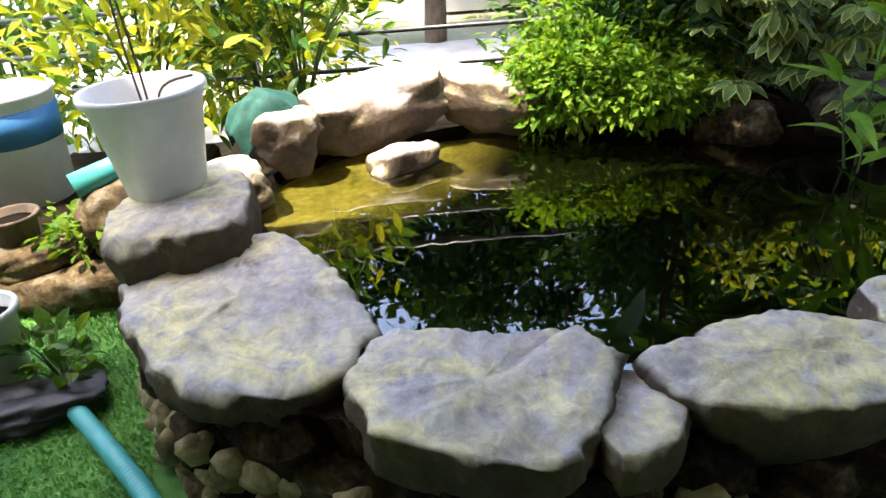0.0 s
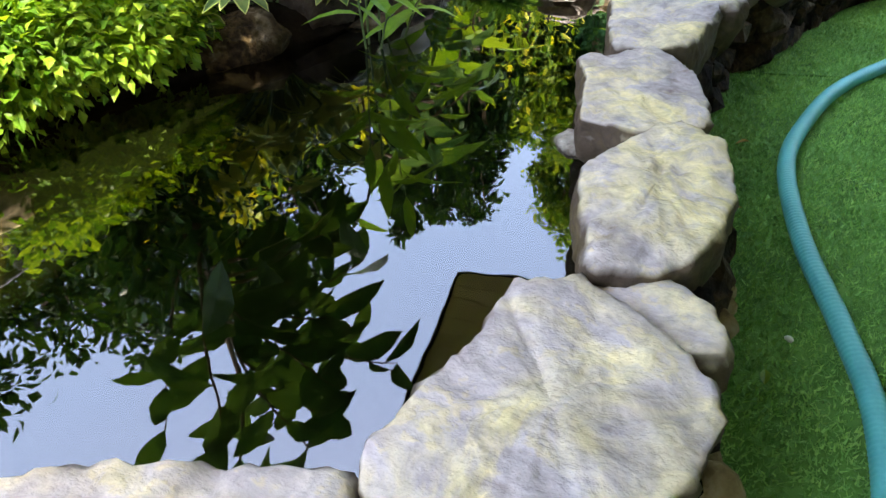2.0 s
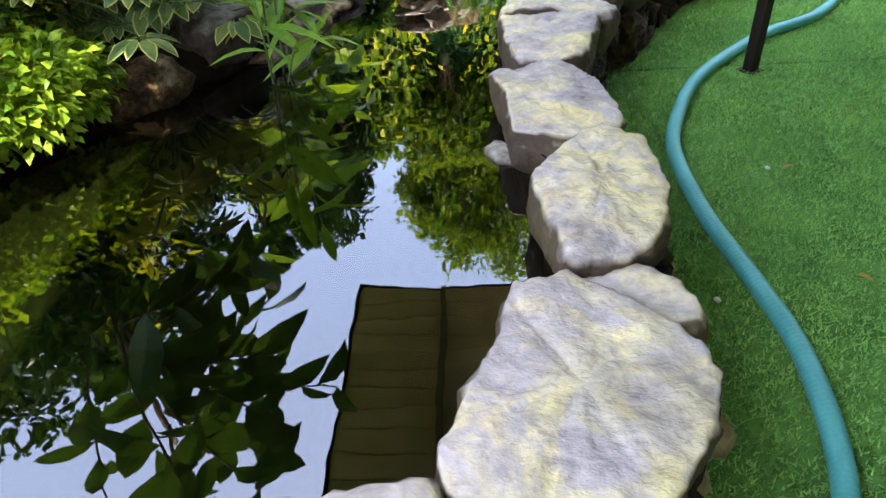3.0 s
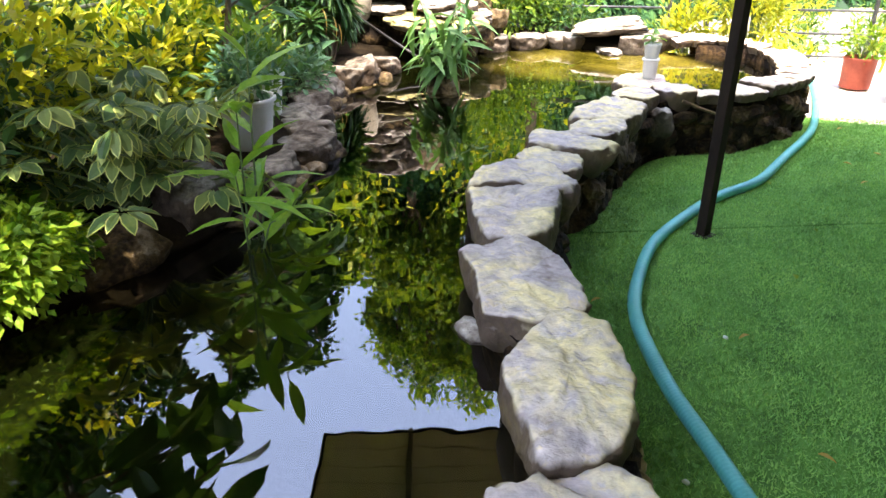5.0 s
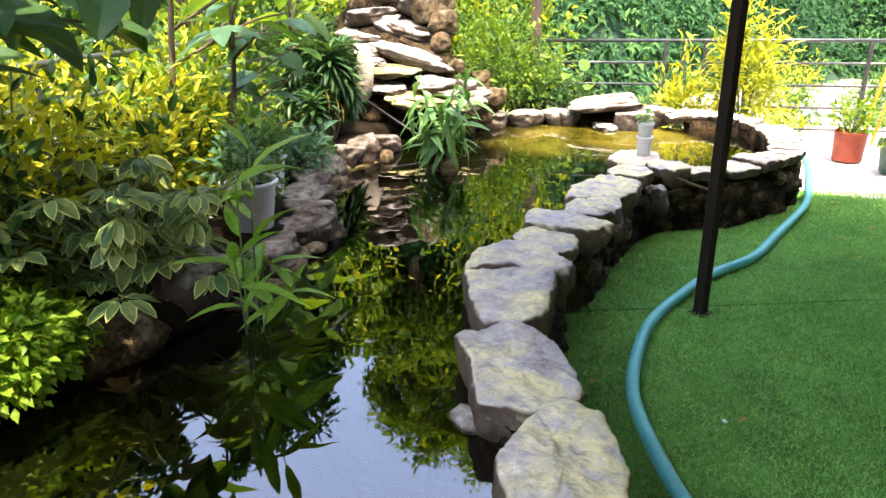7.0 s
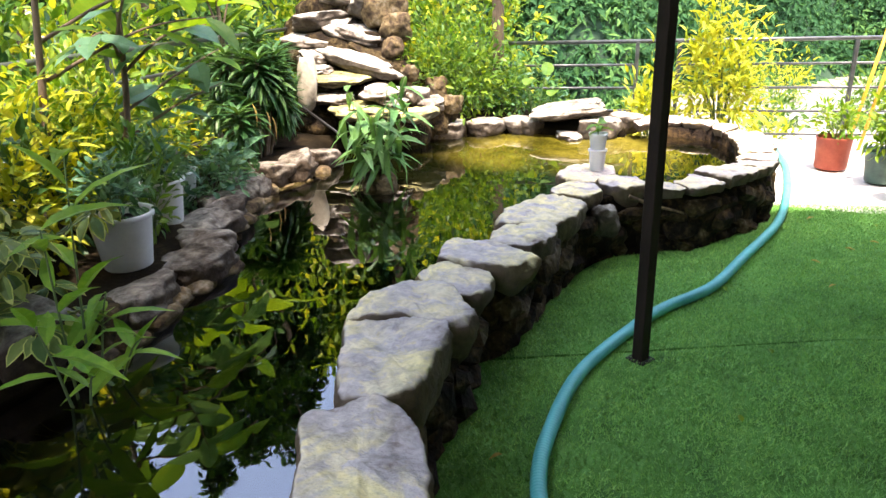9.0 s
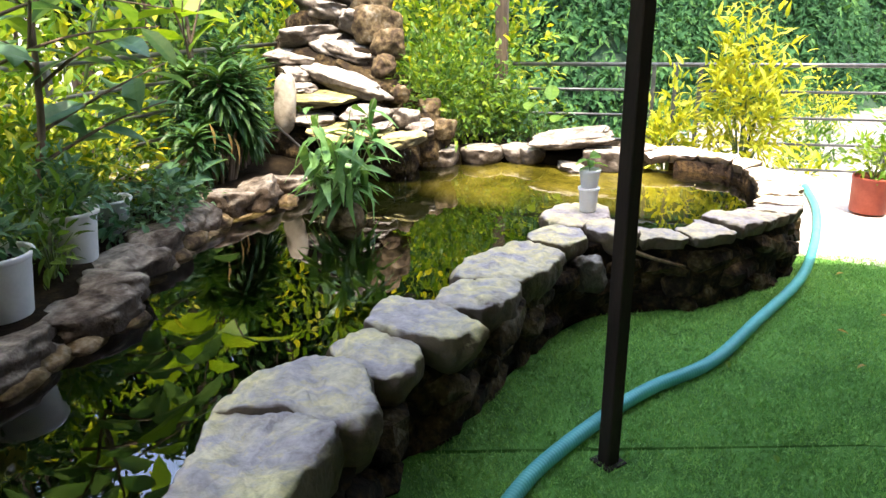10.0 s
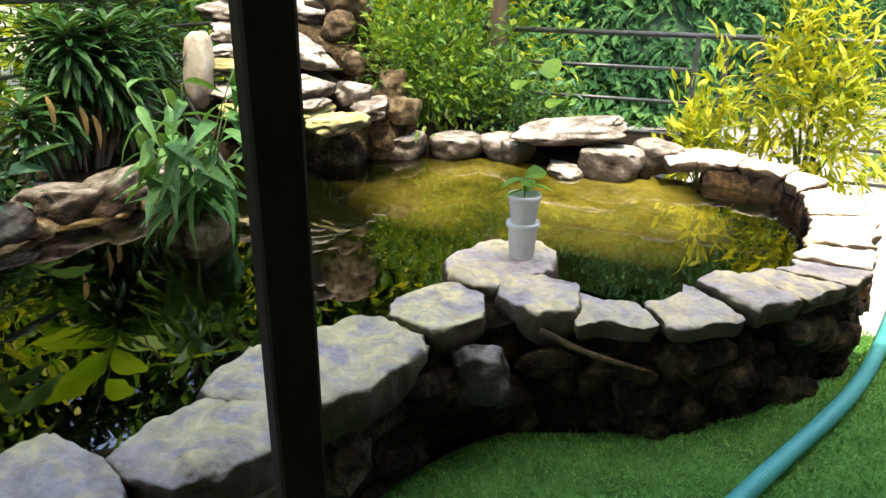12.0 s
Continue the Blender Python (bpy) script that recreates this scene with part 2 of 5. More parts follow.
def brown_shaded_flanks(m, brown):
    """Flanks go brown and take painted-in shade wherever they don't face up."""
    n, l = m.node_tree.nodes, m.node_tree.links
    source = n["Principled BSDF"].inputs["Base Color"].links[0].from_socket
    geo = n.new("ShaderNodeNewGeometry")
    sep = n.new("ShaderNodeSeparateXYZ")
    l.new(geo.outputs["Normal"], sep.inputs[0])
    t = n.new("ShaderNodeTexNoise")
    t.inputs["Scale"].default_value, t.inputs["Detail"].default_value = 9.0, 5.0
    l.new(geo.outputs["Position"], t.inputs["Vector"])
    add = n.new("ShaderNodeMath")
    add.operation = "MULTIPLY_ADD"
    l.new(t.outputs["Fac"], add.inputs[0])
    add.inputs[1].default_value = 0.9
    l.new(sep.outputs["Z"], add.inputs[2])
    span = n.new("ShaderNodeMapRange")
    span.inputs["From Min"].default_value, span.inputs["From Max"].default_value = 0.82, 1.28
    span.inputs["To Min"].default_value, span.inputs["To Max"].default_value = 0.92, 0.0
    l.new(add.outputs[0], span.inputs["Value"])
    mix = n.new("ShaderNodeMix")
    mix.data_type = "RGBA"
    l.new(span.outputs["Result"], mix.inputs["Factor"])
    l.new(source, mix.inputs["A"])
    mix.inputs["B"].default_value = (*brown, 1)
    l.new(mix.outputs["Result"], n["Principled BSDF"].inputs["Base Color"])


def grime(m, scale, low, high=1.12):
    """Fine dirt and pits over the stone's colour."""
    n, l = m.node_tree.nodes, m.node_tree.links
    bsdf = n["Principled BSDF"]
    source = bsdf.inputs["Base Color"].links[0].from_socket
    geo = n.new("ShaderNodeNewGeometry")
    t = n.new("ShaderNodeTexNoise")
    t.inputs["Scale"].default_value, t.inputs["Detail"].default_value, t.inputs["Roughness"].default_value, t.inputs["Distortion"].default_value = scale, 8.0, 0.7, 0.6
    l.new(geo.outputs["Position"], t.inputs["Vector"])
    span = n.new("ShaderNodeMapRange")
    span.inputs["From Min"].default_value, span.inputs["From Max"].default_value = 0.32, 0.62
    span.inputs["To Min"].default_value, span.inputs["To Max"].default_value = low, high
    l.new(t.outputs["Fac"], span.inputs["Value"])
    mix = n.new("ShaderNodeMix")
    mix.data_type, mix.blend_type = "RGBA", "MULTIPLY"
    mix.inputs["Factor"].default_value = 1.0
    l.new(source, mix.inputs["A"])
    l.new(span.outputs["Result"], mix.inputs["B"])
    l.new(mix.outputs["Result"], bsdf.inputs["Base Color"])


cream_veins(M_COPING, (0.84, 0.74, 0.40))
# Brown of the flanks, deepened for the shade on upright faces.
brown_shaded_flanks(M_COPING, (0.06, 0.037, 0.018))
brown_shaded_flanks(M_PALE, (0.05, 0.036, 0.022))
brown_shaded_flanks(M_MOSS, (0.03, 0.024, 0.012))
grime(M_COPING, 15.0, 0.66, 1.1)
grime(M_PALE, 12.0, 0.4)
brown_shaded_flanks(M_BANK_SHADED, (0.045, 0.03, 0.018))
grime(M_BANK_SHADED, 12.0, 0.4)
grime(M_RUBBLE_SHADED, 18.0, 0.4)
grime(M_BROWN, 18.0, 0.5)


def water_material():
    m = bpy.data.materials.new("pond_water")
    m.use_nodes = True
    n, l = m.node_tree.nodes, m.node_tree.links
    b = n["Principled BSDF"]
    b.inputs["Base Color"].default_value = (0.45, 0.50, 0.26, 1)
    # IOR and specular set above real water's to brighten the mirrored sky.
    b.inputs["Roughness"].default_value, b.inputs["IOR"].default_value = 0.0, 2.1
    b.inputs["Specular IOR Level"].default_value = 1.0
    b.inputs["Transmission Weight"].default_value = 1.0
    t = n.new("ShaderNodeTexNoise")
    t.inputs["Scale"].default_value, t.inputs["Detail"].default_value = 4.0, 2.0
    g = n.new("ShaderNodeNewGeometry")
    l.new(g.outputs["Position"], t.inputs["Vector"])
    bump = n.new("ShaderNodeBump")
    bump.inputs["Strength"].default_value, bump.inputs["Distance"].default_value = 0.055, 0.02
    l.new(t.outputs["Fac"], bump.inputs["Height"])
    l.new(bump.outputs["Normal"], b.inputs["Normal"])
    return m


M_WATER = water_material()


# ---- builders ----
def link_mesh(name, verts, faces, mat, parent=None, smooth=True, label=""):
    me = bpy.data.meshes.new(name)
    me.from_pydata([tuple(map(float, v)) for v in verts], [], faces)
    me.materials.append(mat)
    if smooth:
        me.polygons.foreach_set("use_smooth", [True] * len(me.polygons))
    me.update()
    ob = new(name, me)
    if parent is not None:
        ob.parent = parent
    if label:
        ob["label"] = label
    return ob


def part(name, bm, mat, parent, label="", smooth=False):
    me = bpy.data.meshes.new(name)
    bm.to_mesh(me)
    bm.free()
    me.materials.append(mat)
    if smooth:
        me.polygons.foreach_set("use_smooth", [True] * len(me.polygons))
    ob = new(name, me)
    ob.parent = parent
    if label:
        ob["label"] = label
    return ob


def base(name, x, y, z, label, category, group="", kind=""):
    e = new(name)
    e.location = (x, y, z)
    return tagged(e, label, category, group, kind)


def spline(points, count, closed=False):
    """A smooth line through points, evenly sampled."""
    p = np.array(points, float)
    n = len(p)
    out = []
    spans = n if closed else n - 1
    for i in range(spans):
        a, b, c, d = (p[(i + k) % n] if closed else p[min(max(i + k, 0), n - 1)] for k in (-1, 0, 1, 2))
        for t in np.linspace(0, 1, 24, endpoint=False):
            out.append(0.5 * (2 * b + (c - a) * t + (2 * a - 5 * b + 4 * c - d) * t * t + (3 * b - a - 3 * c + d) * t ** 3))
    out.append(p[0] if closed else p[-1])
    out = np.array(out)
    run = np.r_[0, np.cumsum(np.linalg.norm(np.diff(out, axis=0), axis=1))]
    at = np.linspace(0, run[-1], count + 1 if closed else count)
    res = np.stack([np.interp(at, run, out[:, k]) for k in range(out.shape[1])], 1)
    return res[:-1] if closed else res


def tube_data(points, radii, segs=8):
    p = np.array(points, float)
    r = np.broadcast_to(np.array(radii, float), (len(p),))
    verts, faces = [], []
    side = None
    for i in range(len(p)):
        d = p[min(i + 1, len(p) - 1)] - p[max(i - 1, 0)]
        d = d / (np.linalg.norm(d) + 1e-9)
        if side is None:
            side = np.cross(d, (0, 0, 1) if abs(d[2]) < 0.9 else (1, 0, 0))
        side = side - d * (side @ d)
        side = side / np.linalg.norm(side)
        up = np.cross(d, side)
        for k in range(segs):
            a = 2 * math.pi * k / segs
            verts.append(p[i] + r[i] * (math.cos(a) * side + math.sin(a) * up))
    for i in range(len(p) - 1):
        for k in range(segs):
            j = (k + 1) % segs
            faces.append((i * segs + k, i * segs + j, (i + 1) * segs + j, (i + 1) * segs + k))
    faces.append(tuple(range(segs))[::-1])
    faces.append(tuple(range((len(p) - 1) * segs, len(p) * segs)))
    return verts, faces


def tube(name, points, radii, mat, parent=None, segs=8, label=""):
    return link_mesh(name, *tube_data(points, radii, segs), mat, parent, True, label)


def lathe(name, profile, mat, parent=None, segs=36, label="", squash=0.0):
    verts, faces = [], []
    for r, z in profile:
        for k in range(segs):
            a = 2 * math.pi * k / segs
            verts.append((r * math.cos(a) * (1 + squash * math.sin(2 * a)), r * math.sin(a), z))
    for i in range(len(profile) - 1):
        for k in range(segs):
            j = (k + 1) % segs
            faces.append((i * segs + k, i * segs + j, (i + 1) * segs + j, (i + 1) * segs + k))
    faces.append(tuple(range(segs))[::-1])
    faces.append(tuple(range((len(profile) - 1) * segs, len(profile) * segs)))
    return link_mesh(name, verts, faces, mat, parent, True, label)


def box(name, x0, x1, y0, y1, z0, z1, mat, parent=None, label="", bevel=0.004):
    bm = bmesh.new()
    bmesh.ops.create_cube(bm, size=1)
    for v in bm.verts:
        v.co = ((x0 + x1) / 2 + v.co.x * (x1 - x0), (y0 + y1) / 2 + v.co.y * (y1 - y0), (z0 + z1) / 2 + v.co.z * (z1 - z0))
    if bevel:
        bmesh.ops.bevel(bm, geom=bm.edges[:], offset=bevel, segments=1, affect="EDGES")
    me = bpy.data.meshes.new(name)
    bm.to_mesh(me)
    bm.free()
    me.materials.append(mat)
    ob = new(name, me)
    if parent is not None:
        ob.parent = parent
    if label:
        ob["label"] = label
    return ob


def slab_stone(name, outline, z_low, z_top, mat, label, seed=0, tilt=(0, 0), under=0.72, rugged=1.0, group="", category="stone"):
    """A flat natural boulder from its outline in plan: rounded shoulder, undercut sides, uneven top."""
    ring = spline(outline, 104, closed=True)
    corners = np.array(list(outline) + [outline[0]], float)
    run = np.r_[0, np.cumsum(np.linalg.norm(np.diff(corners, axis=0), axis=1))]
    at = np.linspace(0, run[-1], 104, endpoint=False)
    straight = np.stack([np.interp(at, run, corners[:, k]) for k in (0, 1)], 1)
    ring = ring * 0.5 + straight * 0.5
    mid = ring.mean(0)
    ring = ring - mid
    size = np.sqrt((ring ** 2).sum(1)).mean()
    h = z_top - z_low
    steps = [(under, 0.0), (under * 0.6 + 0.4, 0.20), (0.95, 0.40), (1.01, 0.58), (1.02, 0.74), (1.012, 0.86), (0.995, 0.935), (0.97, 0.98), (0.93, 1.0), (0.84, 1.005), (0.72, 1.01), (0.6, 1.015), (0.45, 1.015), (0.3, 1.02), (0.15, 1.02)]
    verts, faces = [], []
    for s, f in steps:
        for x, y in ring:
            q = Vector((x * s * 3 + seed * 7.3, y * s * 3, f * h * 3 + seed))
            low = noise.noise(q * 1.1)
            mid_n = noise.noise(q * 3.1)
            fine = noise.noise(q * 8.0)
            grit = noise.noise(q * 17.0)
            # ledges: stepped relief as on split rock
            crag = 1 - 2 * abs(noise.noise(q * 1.9 + Vector((9, seed, 3))))
            side = 0.985 + 0.045 * (crag - 0.5) * rugged * (1.0 if f > 0.3 else 0.4) + (0.05 * low + 0.05 * mid_n + 0.035 * fine + 0.016 * grit) * rugged * (1.5 if f < 0.9 else 0.6)
            up = (0.034 * low + 0.016 * mid_n + 0.014 * fine + 0.006 * grit - 0.015 * max(0.0, crag - 0.8) * 4) * rugged * min(1.0, size * 4) * (0.6 if f > 0.9 else 0.5)
            verts.append((x * s * side, y * s * side, f * h + up + tilt[0] * x * f + tilt[1] * y * f))
    n = len(ring)
    for i in range(len(steps) - 1):
        for k in range(n):
            j = (k + 1) % n
            faces.append((i * n + k, i * n + j, (i + 1) * n + j, (i + 1) * n + k))
    top = len(verts)
    last = np.array(verts[-n:])
    verts.append(tuple(last.mean(0)))
    o = (len(steps) - 1) * n
    for k in range(n):
        faces.append((o + k, o + (k + 1) % n, top))
    faces.append(tuple(range(n))[::-1])
    ob = link_mesh(name, verts, faces, mat)
    ob.location = (mid[0], mid[1], z_low)
    return tagged(ob, label, category, group)


def ball_stone_mesh(name, mat, seed, levels=3, rough=0.22, flat=0.0):
    bm = bmesh.new()
    bmesh.ops.create_icosphere(bm, subdivisions=levels, radius=1)
    # the rock is split along a dozen planes
    rr = np.random.default_rng(seed * 17 + 3)
    cuts = [(Vector(w / np.linalg.norm(w)), rr.uniform(0.68, 0.95)) for w in rr.normal(size=(11, 3))]
    sharp = min(1.0, rough * 3.0)
    for v in bm.verts:
        d = v.co.normalized()
        k = min([1.0] + [h / d.dot(w) for w, h in cuts if d.dot(w) > 0.2])
        k = 1 + (k * 1.12 - 1) * sharp
        k += 0.55 * rough * noise.noise(d * 1.3 + Vector((seed * 3.7, 0, 0))) + rough * 0.45 * noise.noise(d * 3.1 + Vector((0, seed * 1.9, 0))) + rough * 0.16 * noise.noise(d * 6.0 + Vector((0, seed, 0)))
        # planes knocked off the ball
        c = Vector((abs(d.x), abs(d.y), abs(d.z)))
        k *= 1.0 / (max(c.x, c.y, c.z) * 0.35 + 0.65)
        v.co = d * k
        if flat and v.co.z > flat:
            v.co.z = flat + (v.co.z - flat) * 0.15
    me = bpy.data.meshes.new(name)
    bm.to_mesh(me)
    bm.free()
    me.materials.append(mat)
    me.polygons.foreach_set("use_smooth", [True] * len(me.polygons))
    return me


def boulder(name, x, y, z, sx, sy, sz, mat, label, seed, turn=0.0, lean=(0, 0), flat=0.0, group="", category="rock", levels=4, rough=0.22, parent=None):
    ob = new(name, ball_stone_mesh(name, mat, seed, levels, rough, flat))
    ob.matrix_world = pose(x, y, z, lean[0], lean[1], turn) @ Matrix.Diagonal((sx, sy, sz, 1))
    if parent is not None:
        ob.parent = parent
        return ob
    return tagged(ob, label, category, group)


def unit(v):
    return v / (np.linalg.norm(v, axis=-1, keepdims=True) + 1e-9)


def leaf_data(P, D, N, L, W, shape="oval", fold=0.15, droop=0.25):
    """Many blades at once: places, ways, upper sides, lengths, widths. A blade is folded at the midrib and bends down to its tip."""
    prof = {"tiny": [(0, 0), (0.5, 1), (1, 0)], "oval": [(0, 0), (0.25, 0.8), (0.55, 1.0), (0.82, 0.6), (1, 0)], "lance": [(0, 0.05), (0.18, 0.75), (0.42, 1.0), (0.72, 0.65), (1, 0)], "strap": [(0, 0.5), (0.3, 0.9), (0.6, 1.0), (0.85, 0.6), (1, 0)], "heart": [(-0.12, 0.55), (0.1, 1.0), (0.4, 0.95), (0.75, 0.5), (1, 0)]}[shape]
    D = unit(D)
    S = unit(np.cross(D, N))
    U = np.cross(S, D)
    n = len(P)
    rows = []
    for s, w in prof:
        c = P + D * (L * s)[:, None] - U * (L * droop * max(s, 0) ** 2)[:, None]
        if w <= 0.051 and s != -0.12:
            rows.append([c])
        else:
            e = U * (W * fold * w)[:, None]
            rows.append([c - S * (W * 0.5 * w)[:, None] + e, c, c + S * (W * 0.5 * w)[:, None] + e])
    flat_rows = [v for r in rows for v in r]
    verts = np.stack(flat_rows, 1).reshape(-1, 3)
    per = len(flat_rows)
    one, at = [], 0
    starts = []
    for r in rows:
        starts.append((at, len(r)))
        at += len(r)
    for (a, na), (b, nb) in zip(starts[:-1], starts[1:]):
        if na == 1 and nb == 3:
            one += [(a, b + 1, b), (a, b + 2, b + 1)]
        elif na == 3 and nb == 3:
            one += [(a, a + 1, b + 1, b), (a + 1, a + 2, b + 2, b + 1)]
        elif na == 3 and nb == 1:
            one += [(a, a + 1, b), (a + 1, a + 2, b)]
    faces = []
    for k in range(n):
        o = k * per
        faces += [tuple(o + i for i in f) for f in one]
    return verts, faces


def leaves(name, P, D, N, L, W, mat, parent, shape="oval", fold=0.15, droop=0.25, label=""):
    v, f = leaf_data(np.asarray(P), np.asarray(D), np.asarray(N), np.asarray(L), np.asarray(W), shape, fold, droop)
    me = bpy.data.meshes.new(name)
    me.from_pydata(v.tolist(), [], f)
    me.materials.append(mat)
    me.update()
    ob = new(name, me)
    ob.parent = parent
    if label:
        ob["label"] = label
    return ob


def join_tubes(name, many, mat, parent, segs=6, label=""):
    verts, faces = [], []
    for pts, radii in many:
        v, f = tube_data(pts, radii, segs)
        o = len(verts)
        verts += v
        faces += [tuple(o + i for i in q) for q in f]
    ob = link_mesh(name, verts, faces, mat, parent, True, label)
    ob["kind"] = "stuff"
    return ob


def shrub(name, x, y, z, rx, ry, rz, count, leaf, width, mat, label, seed, category="shrub", shape="oval", twigs=40, stem_mat=None, hang=0.0, second=None, group="", droop=0.3, stems=14, spread=0.35):
    """Stems from one foot, twigs out to an uneven shell, leaves round every twig."""
    rng = np.random.default_rng(seed)
    e = base(name, x, y, z, label, category, group)
    d = unit(rng.normal(size=(twigs, 3)))
    d[:, 2] = np.abs(d[:, 2]) if hang == 0 else d[:, 2] * 0.8
    reach = rng.uniform(0.45, 1.05, twigs)
    tips = d * reach[:, None] * np.array([rx, ry, rz]) + np.array([0, 0, rz * (0.25 if hang == 0 else 0.0)])
    tips[:, 2] = np.maximum(tips[:, 2], 0.04 if hang == 0 else -hang)
    lines = []
    for t in tips[:stems]:
        lines.append((spline([(0, 0, -0.02), tuple(t * (0.45, 0.45, 0.6)), tuple(t)], 8), np.linspace(0.012, 0.004, 8) * max(rz, 0.5)))
    join_tubes("stem", lines, stem_mat or M_STEM, e, 5)
    k = count // twigs
    sizes = np.array([rx, ry, rz]) * spread
    P = (tips[:, None] + rng.normal(size=(twigs, k, 3)) * sizes * 0.5).reshape(-1, 3)
    if hang == 0:
        P[:, 2] = np.maximum(P[:, 2], 0.02)
    c = np.repeat(tips, k, 0)
    D = unit(P - c * 0.75) + rng.normal(size=P.shape) * 0.45
    D[:, 2] -= 0.15
    N = np.array([0, 0, 1.0]) + rng.normal(size=P.shape) * 0.45
    L = leaf * rng.uniform(0.6, 1.25, len(P))
    cut = int(len(P) * (0.7 if second else 1.0))
    idx = rng.permutation(len(P))
    a, b = idx[:cut], idx[cut:]
    leaves("foliage", P[a], D[a], N[a], L[a], L[a] * width, mat, e, shape, droop=droop)
    if second:
        leaves("foliage", P[b], D[b], N[b], L[b], L[b] * width, second, e, shape, droop=droop)
    return e


def big_leaf_plant(name, x, y, z, stalks, mat, label, seed, category="plant", shape="lance", parts_name="leaf", stem=0.006, droop=0.35, fold=0.18, rise=(-0.1, 0.7)):
    """A plant of single, countable leaves. stalks: (foot, tip, leaves, length, width)."""
    rng = np.random.default_rng(seed)
    e = base(name, x, y, z, label, category)
    for foot, tip, number, length, width in stalks:
        line = spline([foot, tuple(np.array(foot) * 0.4 + np.array(tip) * 0.6 + np.array([0, 0, 0.04])), tip], 10)
        tube("stalk", line, np.linspace(stem, stem * 0.5, 10), M_STEM, e, 6)
        for i in range(number):
            f = 0.25 + 0.75 * (i + 0.5) / number if number > 1 else 1.0
            p = line[min(9, int(f * 9.99))]
            a = i * 2.4 + rng.uniform(-0.4, 0.4)
            d = np.array([math.cos(a), math.sin(a), rng.uniform(*rise)])
            n = np.array([-0.3 * math.cos(a), -0.3 * math.sin(a), 1.0]) + rng.normal(size=3) * 0.25
            l = length * rng.uniform(0.75, 1.15)
            leaves(parts_name, p[None], d[None], n[None], np.array([l]), np.array([l * width]), mat, e, shape, fold, droop * rng.uniform(0.6, 1.3))
    return e

# ---- structure ----
WATER = 0.30
rng0 = np.random.default_rng(3)


def flat_sheet(name, outline, z, mat, label, category, depth=0.0, kind="structure"):
    n = len(outline)
    verts = [(x, y, z) for x, y in outline]
    faces = [tuple(range(n))]
    if depth:
        verts += [(x, y, z - depth) for x, y in outline]
        faces += [tuple(range(2 * n - 1, n - 1, -1))] + [(k, n + k, n + (k + 1) % n, (k + 1) % n) for k in range(n)]
    ob = link_mesh(name, verts, faces, mat, smooth=False)
    return tagged(ob, label, category, kind=kind)


flat_sheet("ground", [(-400, -400), (400, -400), (400, 400), (-400, 400)], -0.45, M_GROUND, "pale dusty ground with weeds around the garden", "ground")
flat_sheet("pavement", [(5.366, -6), (9.2, -6), (9.2, 2.2), (7.5, 1.2), (7.2, 0.2), (6.9, -0.3), (6.2, -0.52), (5.797, -0.48), (5.638, -1.14)], -0.02, M_CONCRETE, "bright sunlit concrete paving beyond the lawn", "paving", 0.4)
flat_sheet("road", [(9.6, -14), (14.5, -14), (15.5, 1.0), (10.2, 2.0)], -0.30, M_ROAD, "worn grey road beyond the railing", "road", 0.1)

# the pond: floor, water
INNER = [(-0.50, 2.62), (-0.29, 2.17), (-0.08, 1.9), (0.08, 1.58), (0.55, 1.47), (0.68, 1.38), (0.99, 1.50), (1.26, 1.47), (1.36, 1.60), (1.78, 1.72), (1.95, 1.66), (2.25, 1.78), (2.55, 1.82), (2.8, 1.66), (3.13, 1.60), (3.43, 1.58), (3.58, 1.40), (3.95, 1.36), (4.24, 1.17), (4.58, 1.08), (5.0, 1.0), (4.95, 0.78), (4.81, 0.62), (4.76, 0.51), (4.86, 0.29), (5.04, 0.21), (5.17, 0.05), (5.36, -0.15), (5.71, -0.25), (6.1, -0.30), (6.48, -0.30), (6.87, -0.18), (7.0, 0.23)]
OUTER = [(-0.86, 2.60), (-0.72, 1.95), (-0.50, 1.52), (-0.05, 1.28), (0.05, 1.20), (0.40, 1.10), (0.60, 1.15), (0.85, 1.18), (1.05, 1.17), (1.27, 1.24), (1.60, 1.34), (1.83, 1.44), (2.1, 1.46), (2.5, 1.40), (2.75, 1.42), (2.93, 1.38), (3.15, 1.24), (3.7, 1.08), (4.15, 0.92), (4.44, 0.72), (4.56, 0.45), (4.66, 0.25), (4.82, 0.0), (5.25, -0.36), (5.5, -0.46), (5.74, -0.51), (6.19, -0.57), (6.67, -0.47), (7.12, -0.25), (7.32, 0.24)]
BANK = [(7.05, 0.55), (6.95, 0.95), (7.15, 1.4), (7.15, 1.9), (6.94, 2.45), (6.5, 2.75), (6.35, 3.2), (5.9, 3.3), (5.45, 3.10), (4.8, 3.28), (4.1, 3.2), (3.5, 3.08), (3.31, 2.9), (2.78, 2.9), (2.4, 2.88), (2.0, 2.98), (1.5, 3.15), (1.0, 3.35), (0.6, 3.55), (0.1, 3.42), (-0.3, 3.3), (-0.52, 3.0)]
edge = spline(OUTER, 220)
seam_k = int(np.argmin(np.abs(edge[:, 0] - 3.0)))
near_edge = [(x, y + 0.04) for x, y in edge[:seam_k:3]][::-1]
far_edge = [(x, y + 0.04) for x, y in edge[seam_k::3] if x < 5.75]
flat_sheet("floor_turf_near", [(-6, -6), (4.27, -6), (3.42, -0.30)] + near_edge + [(-0.9, 3.2), (-1.2, 4.0), (-6, 4.0)], 0.0, M_TURF, "green artificial turf lawn in the shade of a roof", "lawn", 0.4)
